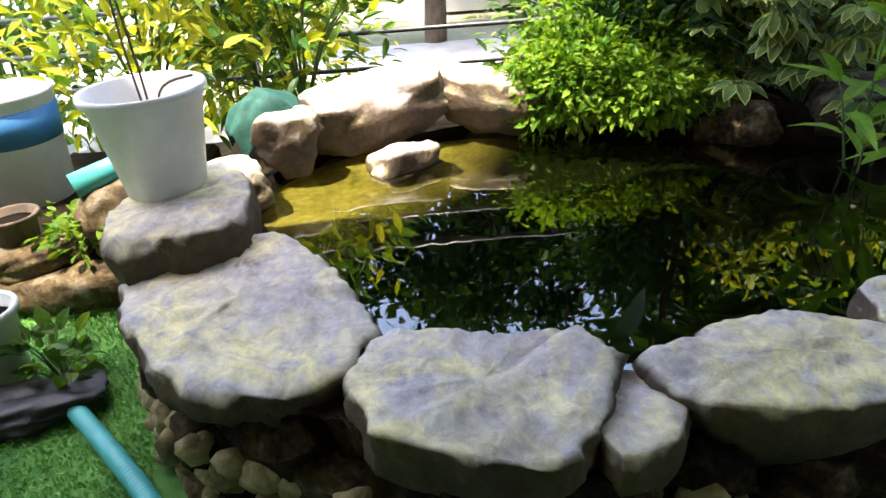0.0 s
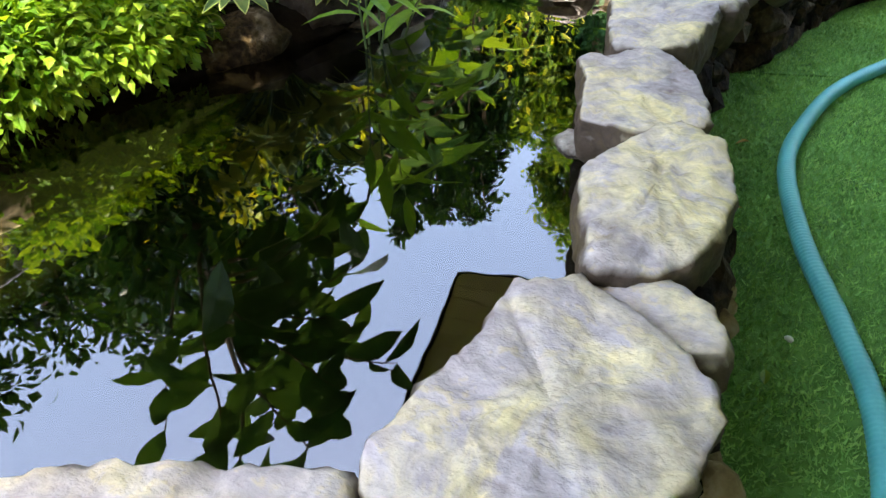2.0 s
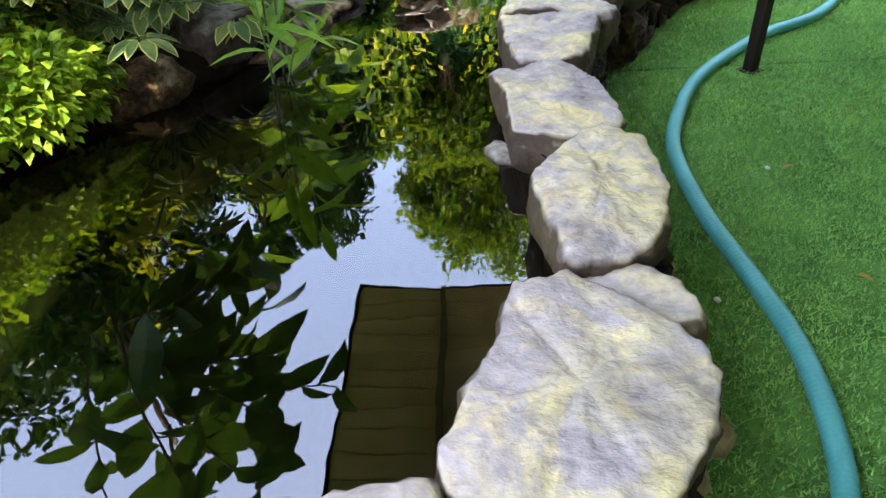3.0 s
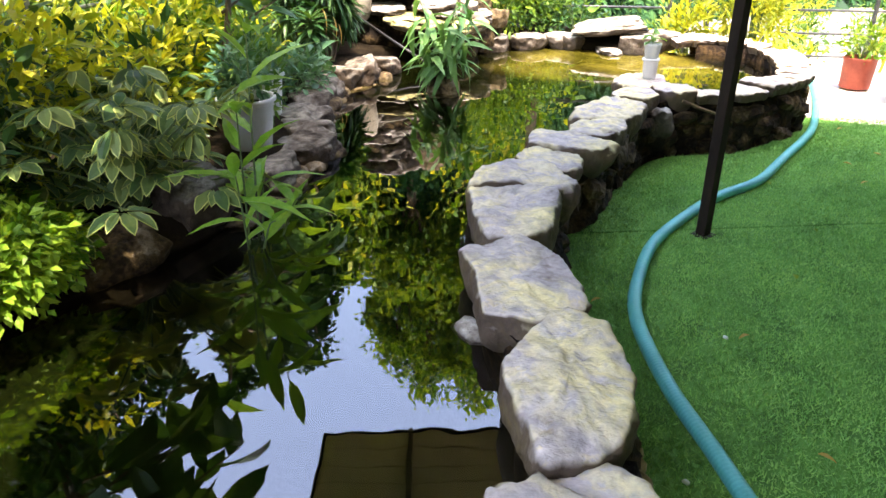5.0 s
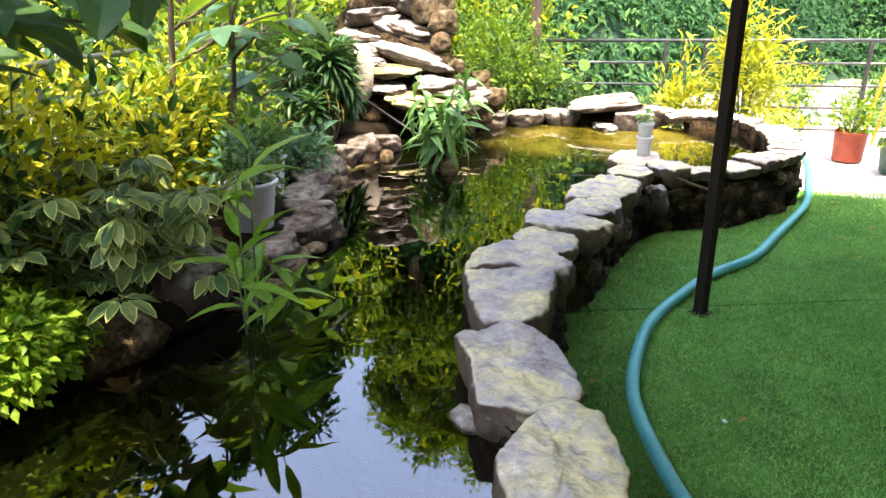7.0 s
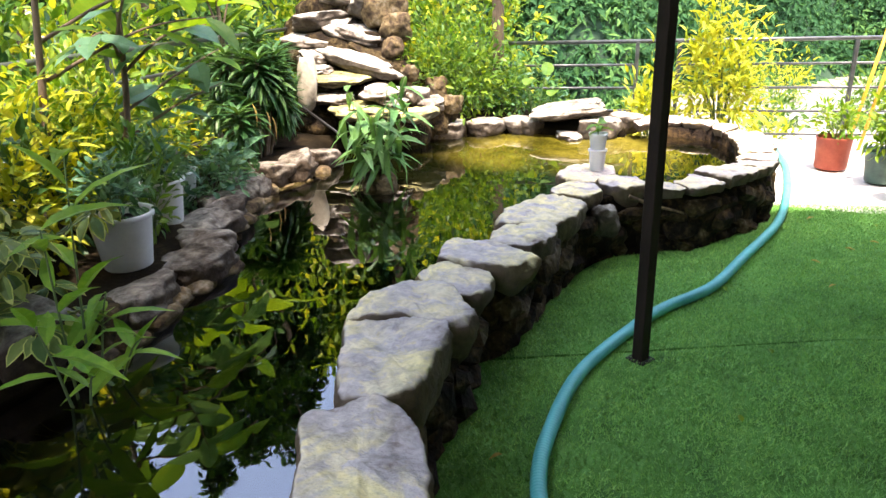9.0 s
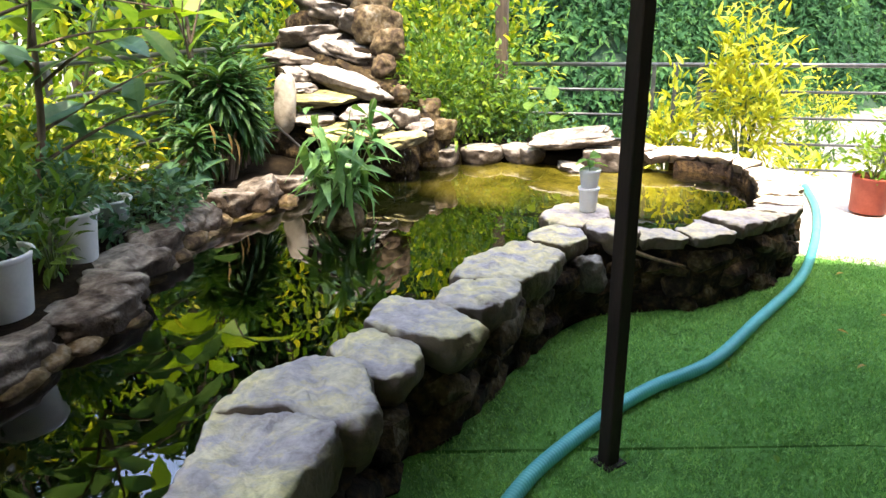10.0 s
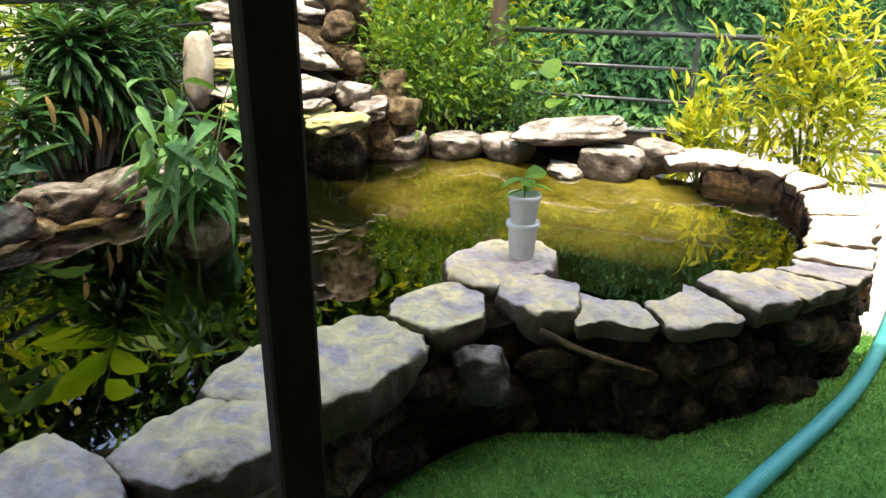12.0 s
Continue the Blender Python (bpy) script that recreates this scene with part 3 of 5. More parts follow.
flat_sheet("floor_turf_far", [(5.35, -6), (5.62, -1.14), (5.78, -0.56)] + far_edge[::-1] + [(3.436, -0.30), (4.286, -6)], -0.003, M_TURF, "green artificial turf lawn with a joint across it", "lawn", 0.4)
# blades of the turf, densest beside the path
def turf_blades():
    r = np.random.default_rng(11)
    n = 260000
    x = -1.2 + 7.0 * r.random(n) ** 1.15
    y = 1.5 - 2.9 * r.random(n)
    x2, y2 = x, y
    joint = np.abs((x2 - 3.0) - (1.33 - y2) * 0.255) > 0.012
    lawn = y2 < np.interp(x2, [p[0] for p in OUTER[2:]], [p[1] for p in OUTER[2:]]) + 0.02
    r2 = np.random.default_rng(12)
    corner_x, corner_y = -2.4 + 1.75 * r2.random(30000), 1.0 + 1.6 * r2.random(30000)
    ok = corner_y < np.interp(corner_x, [-1.0, -0.86, -0.72, -0.50], [2.6, 2.5, 1.95, 1.52])
    joint &= lawn
    x, y = np.r_[x2[joint], corner_x[ok]], np.r_[y2[joint], corner_y[ok]]
    n = len(x)
    a = r.random(n) * 6.283
    h = r.uniform(0.008, 0.020, n)
    w = 0.0034
    lean = r.normal(size=(n, 2)) * 0.009
    v = np.zeros((n, 3, 3))
    v[:, 0] = np.stack([x - w * np.cos(a), y - w * np.sin(a), np.zeros(n)], 1)
    v[:, 1] = np.stack([x + w * np.cos(a), y + w * np.sin(a), np.zeros(n)], 1)
    v[:, 2] = np.stack([x + lean[:, 0], y + lean[:, 1], h], 1)
    me = bpy.data.meshes.new("turf_blades")
    me.vertices.add(3 * n)
    me.vertices.foreach_set("co", v.ravel())
    me.loops.add(3 * n)
    me.loops.foreach_set("vertex_index", np.arange(3 * n))
    me.polygons.add(n)
    me.polygons.foreach_set("loop_start", np.arange(0, 3 * n, 3))
    me.materials.append(M_BLADE)
    me.update(calc_edges=True)
    me.validate()
    tagged(new("turf_blades", me), "short green plastic blades of the artificial turf", "grass", kind="stuff")


turf_blades()

rim_in = spline(INNER, 220)
rim_out = spline(OUTER, 220)
shore = spline(BANK, 150)
loop = [tuple(p) for p in spline(INNER, 110)] + [tuple(p) for p in spline(BANK, 90)]


def inside(x, y, ring):
    hit = False
    for (ax, ay), (bx, by) in zip(ring, ring[1:] + ring[:1]):
        if (ay > y) != (by > y) and x < (bx - ax) * (y - ay) / (by - ay) + ax:
            hit = not hit
    return hit


def sheet_grid(name, x0, x1, y0, y1, step, height, mat, label, category, kind="structure", ring=None):
    xs, ys = np.arange(x0, x1 + 1e-6, step), np.arange(y0, y1 + 1e-6, step)
    verts = [(x, y, height(x, y)) for y in ys for x in xs]
    nx = len(xs)
    faces = [(j * nx + i, j * nx + i + 1, (j + 1) * nx + i + 1, (j + 1) * nx + i) for j in range(len(ys) - 1) for i in range(nx - 1)]
    if ring:
        faces = [f for f in faces if any(inside(verts[q][0] + ox, verts[q][1] + oy, ring) for q in f for ox, oy in ((0, 0), (0.06, 0), (-0.06, 0), (0, 0.06), (0, -0.06)))]
    return tagged(link_mesh(name, verts, faces, mat), label, category, kind=kind)


def bed(x, y):
    """Deep by the planted side and along the foot of the rounded wall, silted up between."""
    # Depths fitted to where the water looks dark or yellow from the camera.
    front = float(np.interp(x, [4.8, 5.04, 5.36, 5.71, 6.5, 7.0], [0.6, 0.21, -0.15, -0.25, -0.30, 0.0]))
    clear = min(1.0, max(0.0, (y - front - 0.18) / 0.40))
    clear *= 1.0 - 0.75 * min(1.0, max(0.0, (y - 1.75) / 0.55))
    shallow = min(1.0, max(0.0, (x - 5.45 + 0.25 * noise.noise(Vector((x * 1.3, y * 1.3, 5)))) / 0.9)) * clear
    shallow_left = min(1.0, max(0.0, (0.62 - x - (3.2 - y) * 0.7) / 0.5))
    k = max(shallow, shallow_left)
    return -0.30 + 0.42 * k + 0.06 * noise.noise(Vector((x * 1.6, y * 1.6, 0))) + 0.03 * noise.noise(Vector((x * 5, y * 5, 2)))


def pond_floor_material():
    """Deep mud, blackened for light lost in the water; yellow silt where shallow."""
    m = M_SAND
    n, l = m.node_tree.nodes, m.node_tree.links
    ramp = [q for q in n if q.type == "VALTORGB"][0]
    geo = n.new("ShaderNodeNewGeometry")
    sep = n.new("ShaderNodeSeparateXYZ")
    l.new(geo.outputs["Position"], sep.inputs[0])
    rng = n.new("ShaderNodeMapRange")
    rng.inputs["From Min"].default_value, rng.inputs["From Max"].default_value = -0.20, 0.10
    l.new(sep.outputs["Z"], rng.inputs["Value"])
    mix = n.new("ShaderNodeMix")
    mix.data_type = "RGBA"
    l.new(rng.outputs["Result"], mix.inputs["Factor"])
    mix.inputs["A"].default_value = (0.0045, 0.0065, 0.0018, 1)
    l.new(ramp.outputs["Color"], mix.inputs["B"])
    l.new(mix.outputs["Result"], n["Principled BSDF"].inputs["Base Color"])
    return m


sheet_grid("pond_floor", -0.9, 7.4, -0.7, 3.9, 0.10, bed, pond_floor_material(), "muddy pond floor blackened with depth, turning to yellow silt", "pond floor", ring=loop)
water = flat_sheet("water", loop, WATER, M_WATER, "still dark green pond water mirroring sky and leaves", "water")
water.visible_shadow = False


# the raised wall round the pond
def wall_core():
    verts, faces = [], []
    n = len(rim_out)
    levels = [-0.02, 0.04, 0.10, 0.16, 0.22, 0.28, 0.34, 0.39]
    for z in levels:
        for k, (x, y) in enumerate(rim_out):
            a, b = rim_out[max(k - 1, 0)], rim_out[min(k + 1, n - 1)]
            t = unit(b - a)
            nx, ny = t[1], -t[0]
            q = Vector((x * 4, y * 4, z * 6))
            push = 0.06 * noise.noise(q) + 0.035 * noise.noise(q * 2.7) + 0.015 * noise.noise(q * 6) - 0.045 - 0.04 * (z > 0.28)
            verts.append((x + nx * push, y + ny * push, z))
    for z in (0.39, -0.32):
        for x, y in rim_in:
            verts.append((x, y, z))
    rows = len(levels) + 2
    for r in range(rows - 1):
        for k in range(n - 1):
            faces.append((r * n + k, r * n + k + 1, (r + 1) * n + k + 1, (r + 1) * n + k))
    return tagged(link_mesh("wall_pond", verts, faces, M_FACE_SHADED), "low rubble stone wall holding the raised pond", "wall", kind="structure")


wall_pond = wall_core()

# soil of the planted bank
def bank_soil():
    n = len(shore)
    rows = [(0.0, -0.32), (0.0, 0.34), (0.12, 0.40), (0.35, 0.42), (0.8, 0.40), (1.6, 0.30), (3.0, -0.1), (4.0, -0.46)]
    verts, faces = [], []
    for out, level in rows:
        for k, (x, y) in enumerate(shore):
            z = level
            a, b = shore[max(k - 4, 0)], shore[min(k + 4, n - 1)]
            t = unit(b - a)
            d = unit(np.array([t[1] * 0.4, -t[0] * 0.4]) + unit(np.array([(x - 3.0) * 0.35, y - 1.0])))
            if x < 0.9 and out > 0.1:
                z = min(z, 0.30 - 0.25 * out)
            verts.append((x + d[0] * out, y + d[1] * out, z + 0.05 * noise.noise(Vector((x * 3, y * 3, out * 3))) * (out > 0)))
    for r in range(len(rows) - 1):
        for k in range(n - 1):
            faces.append((r * n + k, (r + 1) * n + k, (r + 1) * n + k + 1, r * n + k + 1))
    return tagged(link_mesh("bank", verts, faces, M_SOIL), "dark planted soil bank behind the pond", "soil", kind="structure")


bank_soil()

# roof over the lawn: corner mirrored in the water, unseen rest added for shade
roof = base("roof", 3.93, 3.33, 3.1, "brown boarded flat roof carried on dark posts", "roof", kind="structure")
# Height and turn set so the shadow ends at the lawn's edge.
ROOF_TURN = 11.5
roof.rotation_euler = (0, 0, radians(ROOF_TURN))
box("roof_deck", -9.2, 0, -9.2, 0, 0.045, 0.12, M_ROOF, roof)
for k in range(46):
    box("board", -0.197 - 0.2 * k, -0.004 - 0.2 * k, -9.15, -0.02, 0.02, 0.043, M_ROOF, roof, bevel=0.004)
for y0 in (-0.72, -2.2, -3.7, -5.2, -6.7):
    box("beam", -9.15, -0.02, y0 - 0.05, y0, -0.05, 0.018, M_TIMBER, roof)
box("fascia", 0.002, 0.02, -9.2, 0.02, 0.01, 0.14, M_POST, roof)
box("fascia", -9.2, 0.0, 0.002, 0.02, 0.01, 0.14, M_POST, roof)

POST = (3.09, 0.66)
post = base("roof_post", *POST, 0, "slim dark brown square steel roof post standing on the turf", "post")
post.rotation_euler = (0, 0, radians(47))
box("shaft", -0.029, 0.029, -0.029, 0.029, 0.0, 3.03, M_POST, post, bevel=0.004)
box("foot_plate", -0.05, 0.05, -0.05, 0.05, 0.0, 0.008, M_POST, post, bevel=0.002)
# Two walls out of view, added to cut sky light under the roof.
M_PANEL = material("wall_panel", [(0.3, (0.10, 0.07, 0.045)), (0.7, (0.17, 0.125, 0.08))], 3, 0.8, 0.3, 50, stretch=(1, 1, 0.2))
tagged(box("wall_west_blocker", -5.7, -5.5, -2.99, 3.9, -0.4, 3.0, M_PANEL), "unseen dark wall added to block light at the lawn's end", "wall", kind="structure")
tagged(box("wall_back_blocker", -5.7, 7.6, -3.2, -3.0, -0.4, 3.0, M_PANEL), "unseen dark wall added to block light from behind the lawn", "wall", kind="structure")

# ---- coping stones, one by one round the near side ----
COPE = "flat pale grey stone with cream streaks capping the pond wall"
stones = [
    ([(-0.73, 1.86), (-0.72, 2.03), (-0.62, 2.20), (-0.29, 2.17), (-0.08, 1.92), (0.05, 1.62), (-0.04, 1.42), (-0.2, 1.36), (-0.5, 1.50)], 0.24, 0.47, (0.0, 0.02), "large rounded pale grey boulder capping the pond wall"),
    ([(-0.84, 2.14), (-0.82, 2.5), (-0.67, 2.62), (-0.46, 2.5), (-0.39, 2.28), (-0.40, 2.03), (-0.70, 1.94)], 0.26, 0.585, (0, 0), "rounded pale boulder under a white flowerpot"),
    ([(0.06, 1.60), (0.30, 1.56), (0.57, 1.53), (0.62, 1.42), (0.55, 1.22), (0.42, 1.10), (0.25, 1.13), (0.04, 1.22), (-0.02, 1.45)], 0.25, 0.465, (0, 0), "broad flat grey stone streaked with cream"),
    ([(0.60, 1.44), (0.72, 1.40), (0.76, 1.30), (0.68, 1.17), (0.56, 1.13), (0.52, 1.24), (0.55, 1.36)], 0.24, 0.425, (0, 0), "small rough grey stone wedged between larger ones"),
    ([(0.99, 1.56), (1.24, 1.50), (1.37, 1.38), (1.28, 1.25), (1.04, 1.18), (0.80, 1.21), (0.70, 1.31), (0.68, 1.42), (0.82, 1.48)], 0.25, 0.465, (0, 0), COPE),
    ([(1.78, 1.79), (1.90, 1.62), (1.85, 1.47), (1.58, 1.34), (1.38, 1.32), (1.27, 1.46), (1.30, 1.64), (1.52, 1.70)], 0.25, 0.465, (0, 0), COPE),
    ([(1.87, 1.70), (2.2, 1.82), (2.42, 1.86), (2.47, 1.60), (2.44, 1.44), (2.2, 1.45), (1.93, 1.47)], 0.16, 0.465, (0, 0), "thick flat grey stone with a broken brown edge"),
    ([(2.40, 1.86), (2.60, 1.86), (2.82, 1.70), (2.80, 1.50), (2.52, 1.35), (2.42, 1.48), (2.47, 1.66)], 0.22, 0.475, (0, 0), COPE),
    ([(2.92, 1.69), (3.10, 1.62), (3.13, 1.46), (2.96, 1.34), (2.78, 1.38), (2.75, 1.54)], 0.28, 0.45, (0, 0), "small flat oval grey stone on the wall"),
    ([(3.13, 1.63), (3.28, 1.66), (3.43, 1.62), (3.38, 1.34), (3.20, 1.16), (3.06, 1.26), (3.07, 1.44)], 0.27, 0.465, (0, 0), COPE),
    ([(3.40, 1.42), (3.58, 1.43), (3.72, 1.36), (3.74, 1.10), (3.58, 1.08), (3.38, 1.20)], 0.27, 0.455, (0, 0), COPE),
    ([(3.70, 1.40), (3.97, 1.40), (4.25, 1.19), (4.24, 0.99), (4.14, 0.93), (3.90, 0.98), (3.74, 1.10)], 0.27, 0.465, (0, 0), COPE),
    ([(4.29, 1.12), (4.52, 1.16), (4.64, 1.03), (4.57, 0.88), (4.41, 0.83), (4.26, 0.93)], 0.33, 0.47, (0, 0), "round flat pale stone on the wall corner"),
    ([(4.70, 1.06), (4.85, 1.13), (5.08, 1.08), (5.18, 0.90), (5.10, 0.74), (4.86, 0.74), (4.66, 0.92)], 0.22, 0.455, (0, 0), "pale stone jutting into the water under a white cup"),
    ([(4.60, 0.84), (4.74, 0.86), (4.84, 0.74), (4.80, 0.58), (4.58, 0.56), (4.52, 0.70)], 0.30, 0.46, (0, 0), COPE),
]
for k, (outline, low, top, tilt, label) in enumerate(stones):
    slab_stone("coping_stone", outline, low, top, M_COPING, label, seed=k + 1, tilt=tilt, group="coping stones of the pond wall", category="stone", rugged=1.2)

boulder("corner_rock", 4.34, 0.83, 0.27, 0.08, 0.09, 0.11, M_PALE, "pale rough rock under the wall's corner stone", 195, 20, rough=0.34)
tagged(tube("root", spline([(4.50, 0.66, 0.40), (4.52, 0.50, 0.34), (4.60, 0.30, 0.27)], 12), np.linspace(0.014, 0.007, 12), M_BROWN, None, 8), "thin woody root across the wall face", "root")

# the round end of the pond
ring_in = spline([(4.79, 0.60), (4.76, 0.50), (4.86, 0.29), (5.04, 0.20), (5.17, 0.05), (5.36, -0.14), (5.71, -0.24), (6.1, -0.29), (6.48, -0.29), (6.87, -0.17), (7.0, 0.23), (6.85, 0.5)], 400)
ring_out = spline([(4.54, 0.56), (4.60, 0.40), (4.68, 0.17), (4.95, -0.10), (5.15, -0.28), (5.40, -0.43), (5.74, -0.50), (6.19, -0.58), (6.67, -0.48), (7.12, -0.25), (7.32, 0.24), (7.2, 0.6)], 400)
cut, k = 0, 0
rs = np.random.default_rng(5)
while cut < 385:
    span = int(rs.integers(19, 36))
    end = min(399, cut + span)
    a = [tuple(ring_in[i]) for i in np.linspace(cut + 1, end - 1, 4).astype(int)]
    b = [tuple(ring_out[i]) for i in np.linspace(end - 1, cut + 1, 4).astype(int)]
    jig = [(x + rs.normal() * 0.012, y + rs.normal() * 0.012) for x, y in a + b]
    slab_stone("coping_stone", jig, 0.365, 0.445 + rs.normal() * 0.012, M_COPING, "small flat pale stone capping the rounded pond end", seed=40 + k, group="coping stones of the pond wall", rugged=1.3, under=0.86)
    cut, k = end, k + 1

# ---- planted bank: rocks ----
BANKROCK = "rock at the water's edge, light or shade put into its tone"
for k, (x, y, z, sx, sy, sz, turn) in enumerate([
    (-0.45, 3.17, 0.46, 0.15, 0.14, 0.16, 20), (-0.08, 3.44, 0.47, 0.38, 0.17, 0.17, 5), (0.46, 3.58, 0.47, 0.32, 0.16, 0.15, -8),
    (0.10, 3.14, 0.28, 0.16, 0.11, 0.13, 10), (-0.60, 2.80, 0.36, 0.14, 0.15, 0.15, 40), (2.10, 3.08, 0.42, 0.20, 0.14, 0.16, 10),
    (2.40, 2.98, 0.32, 0.16, 0.12, 0.14, -20), (2.72, 2.96, 0.33, 0.24, 0.14, 0.09, 15), (3.12, 2.94, 0.34, 0.24, 0.13, 0.08, -5),
    (3.40, 3.06, 0.35, 0.20, 0.16, 0.09, 25), (3.72, 3.20, 0.34, 0.22, 0.15, 0.10, 10), (4.12, 3.28, 0.36, 0.24, 0.15, 0.09, 5),
    (4.55, 3.34, 0.36, 0.22, 0.14, 0.08, -5), (4.92, 3.34, 0.38, 0.20, 0.14, 0.09, 0), (5.22, 3.22, 0.38, 0.20, 0.14, 0.10, -15),
    (5.52, 3.14, 0.36, 0.18, 0.13, 0.09, -20), (1.55, 3.25, 0.34, 0.26, 0.12, 0.12, -20), (1.05, 3.50, 0.34, 0.28, 0.12, 0.12, -15)]):
    # Rocks in sun take the paler stone, rocks in shade the darker ones.
    boulder("bank_rock", x, y, z, sx, sy, sz * (1.25 if sz < 0.11 else 1.0), M_RUBBLE_SHADED if k in (6, 16, 17) else M_COPING if k < 5 else M_BANK_SHADED, BANKROCK, 60 + k, turn + 25 * math.sin(k * 2.3), (9 * math.sin(k * 1.7), 8 * math.cos(k * 2.9)), flat=0.8, rough=0.34, group="rocks along the planted bank")
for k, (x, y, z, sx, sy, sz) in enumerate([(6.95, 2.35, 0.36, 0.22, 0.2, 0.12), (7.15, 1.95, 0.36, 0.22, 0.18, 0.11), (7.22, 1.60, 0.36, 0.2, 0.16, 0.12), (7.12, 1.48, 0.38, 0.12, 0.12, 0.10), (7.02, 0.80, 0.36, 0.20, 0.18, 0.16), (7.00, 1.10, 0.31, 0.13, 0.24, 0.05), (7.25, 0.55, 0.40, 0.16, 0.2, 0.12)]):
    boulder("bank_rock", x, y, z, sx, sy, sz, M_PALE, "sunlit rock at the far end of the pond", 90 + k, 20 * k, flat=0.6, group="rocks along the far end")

# Dark rocks added in place of the shade under the bank's ledges.
for k in range(16):
    x = 2.2 + k * 0.21
    y = float(np.interp(x, [2.0, 2.4, 2.78, 3.31, 3.5, 4.1, 4.8, 5.45], [2.96, 2.86, 2.88, 2.88, 3.02, 3.16, 3.24, 3.06])) + rs.normal() * 0.02
    boulder("edge_rock", x, y, 0.26 + rs.normal() * 0.015, rs.uniform(0.08, 0.16), rs.uniform(0.07, 0.11), rs.uniform(0.05, 0.09), M_BROWN, "dark rock half under water, standing in for the bank's undercut shade", 230 + k, rs.uniform(-30, 30), (rs.normal() * 8, rs.normal() * 8), group="wet rocks under the bank", rough=0.3, levels=3)
boulder("half_sunk_stone", 1.44, 1.69, 0.27, 0.09, 0.06, 0.05, M_PALE, "pale stone half sunk beside the wall", 250, 30, levels=3)

# Added dark filling for the hollow's shade.
boulder("hollow_rock", 7.42, 1.22, 0.34, 0.14, 0.30, 0.20, M_RUBBLE_SHADED, "dark rock standing in for the shade inside a hollow", 102, 8, rough=0.3)
boulder("arch_rock", 7.16, 1.12, 0.535, 0.22, 0.38, 0.06, M_PALE, "flat pale rock bridging a dark hollow", 101, 12, (-7, -6), flat=0.7, rough=0.34)

# ---- the waterfall ----
FALL = "pale-topped flat rock of the stepped waterfall"
MOSSY = "flat wet rock of the waterfall with yellow-green moss"
for k, (x, y, z, sx, sy, sz, turn, rx, ry, mossy) in enumerate([
    (6.95, 3.69, 1.09, 0.20, 0.16, 0.075, 10, 6, -8, 0), (6.92, 3.22, 1.05, 0.14, 0.48, 0.075, -22, 13, -10, 0), (6.72, 3.54, 0.97, 0.16, 0.13, 0.055, 20, 2, -6, 0),
    (6.65, 3.30, 0.90, 0.22, 0.27, 0.05, 4, 3, -5, 1), (6.52, 2.83, 0.79, 0.20, 0.19, 0.07, -12, 3, -8, 0), (6.37, 2.92, 0.64, 0.24, 0.32, 0.065, 8, 4, -4, 1),
    (6.35, 2.46, 0.62, 0.19, 0.15, 0.06, -16, -4, -4, 1), (6.40, 2.70, 0.715, 0.12, 0.11, 0.04, 0, 2, -6, 0), (6.72, 2.42, 0.65, 0.15, 0.12, 0.065, 24, -4, -8, 0),
    (6.80, 2.60, 0.72, 0.14, 0.13, 0.11, 40, 12, 10, 0), (6.48, 3.32, 0.74, 0.20, 0.18, 0.06, 10, 2, -4, 0), (7.20, 3.82, 1.22, 0.22, 0.25, 0.07, 12, 8, -6, 0), (7.28, 3.35, 1.30, 0.20, 0.30, 0.09, -18, 22, -8, 0),
    (7.40, 3.75, 1.42, 0.22, 0.26, 0.10, 10, -6, 6, 0), (7.50, 3.22, 1.52, 0.20, 0.24, 0.12, 24, 20, 4, 0), (7.60, 3.66, 1.66, 0.24, 0.28, 0.10, -20, 6, 8, 0), (7.78, 3.40, 1.82, 0.24, 0.24, 0.13, 0, 16, 6, 0), (7.92, 3.80, 1.95, 0.28, 0.30, 0.11, 30, -6, 8, 0)]):
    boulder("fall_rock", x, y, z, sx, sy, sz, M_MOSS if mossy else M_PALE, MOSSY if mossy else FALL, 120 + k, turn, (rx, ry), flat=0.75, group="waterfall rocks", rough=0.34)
boulder("fall_slab", 7.12, 3.08, 1.04, 0.16, 0.36, 0.15, M_RUBBLE_SHADED, "steep dark brown slab beside the waterfall", 141, -16, (26, -12), flat=0.5, rough=0.36)
# Shade of the gaps under the steps is put into these boulders' colour.
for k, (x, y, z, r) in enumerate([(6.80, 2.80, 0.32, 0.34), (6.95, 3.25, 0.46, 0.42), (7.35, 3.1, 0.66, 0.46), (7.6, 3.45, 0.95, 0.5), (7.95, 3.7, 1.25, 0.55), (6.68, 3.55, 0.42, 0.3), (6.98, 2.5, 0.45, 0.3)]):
    boulder("fall_boulder", x, y, z, r, r, r * 0.85, M_RUBBLE_SHADED, "dark boulder standing in for the shade under the waterfall steps", 150 + k, 30 * k, group="waterfall boulders", rough=0.34)
for k, (x, y, z, r) in enumerate([(7.17, 2.90, 1.14, 0.13), (7.02, 2.70, 0.92, 0.10), (7.36, 2.92, 1.34, 0.17), (7.45, 3.05, 1.52, 0.22), (6.90, 2.25, 0.62, 0.12), (7.18, 2.45, 0.75, 0.13), (7.62, 3.15, 1.72, 0.2)]):
    boulder("fall_cobble", x, y, z, r, r * 0.8, r * 0.85, M_BROWN, "rounded brown cobble beside the waterfall", 170 + k, 40 * k, group="waterfall cobbles", rough=0.3)
trickle = base("trickle", 6.24, 2.46, 0.30, "thin threads of falling water under the ledge", "water")
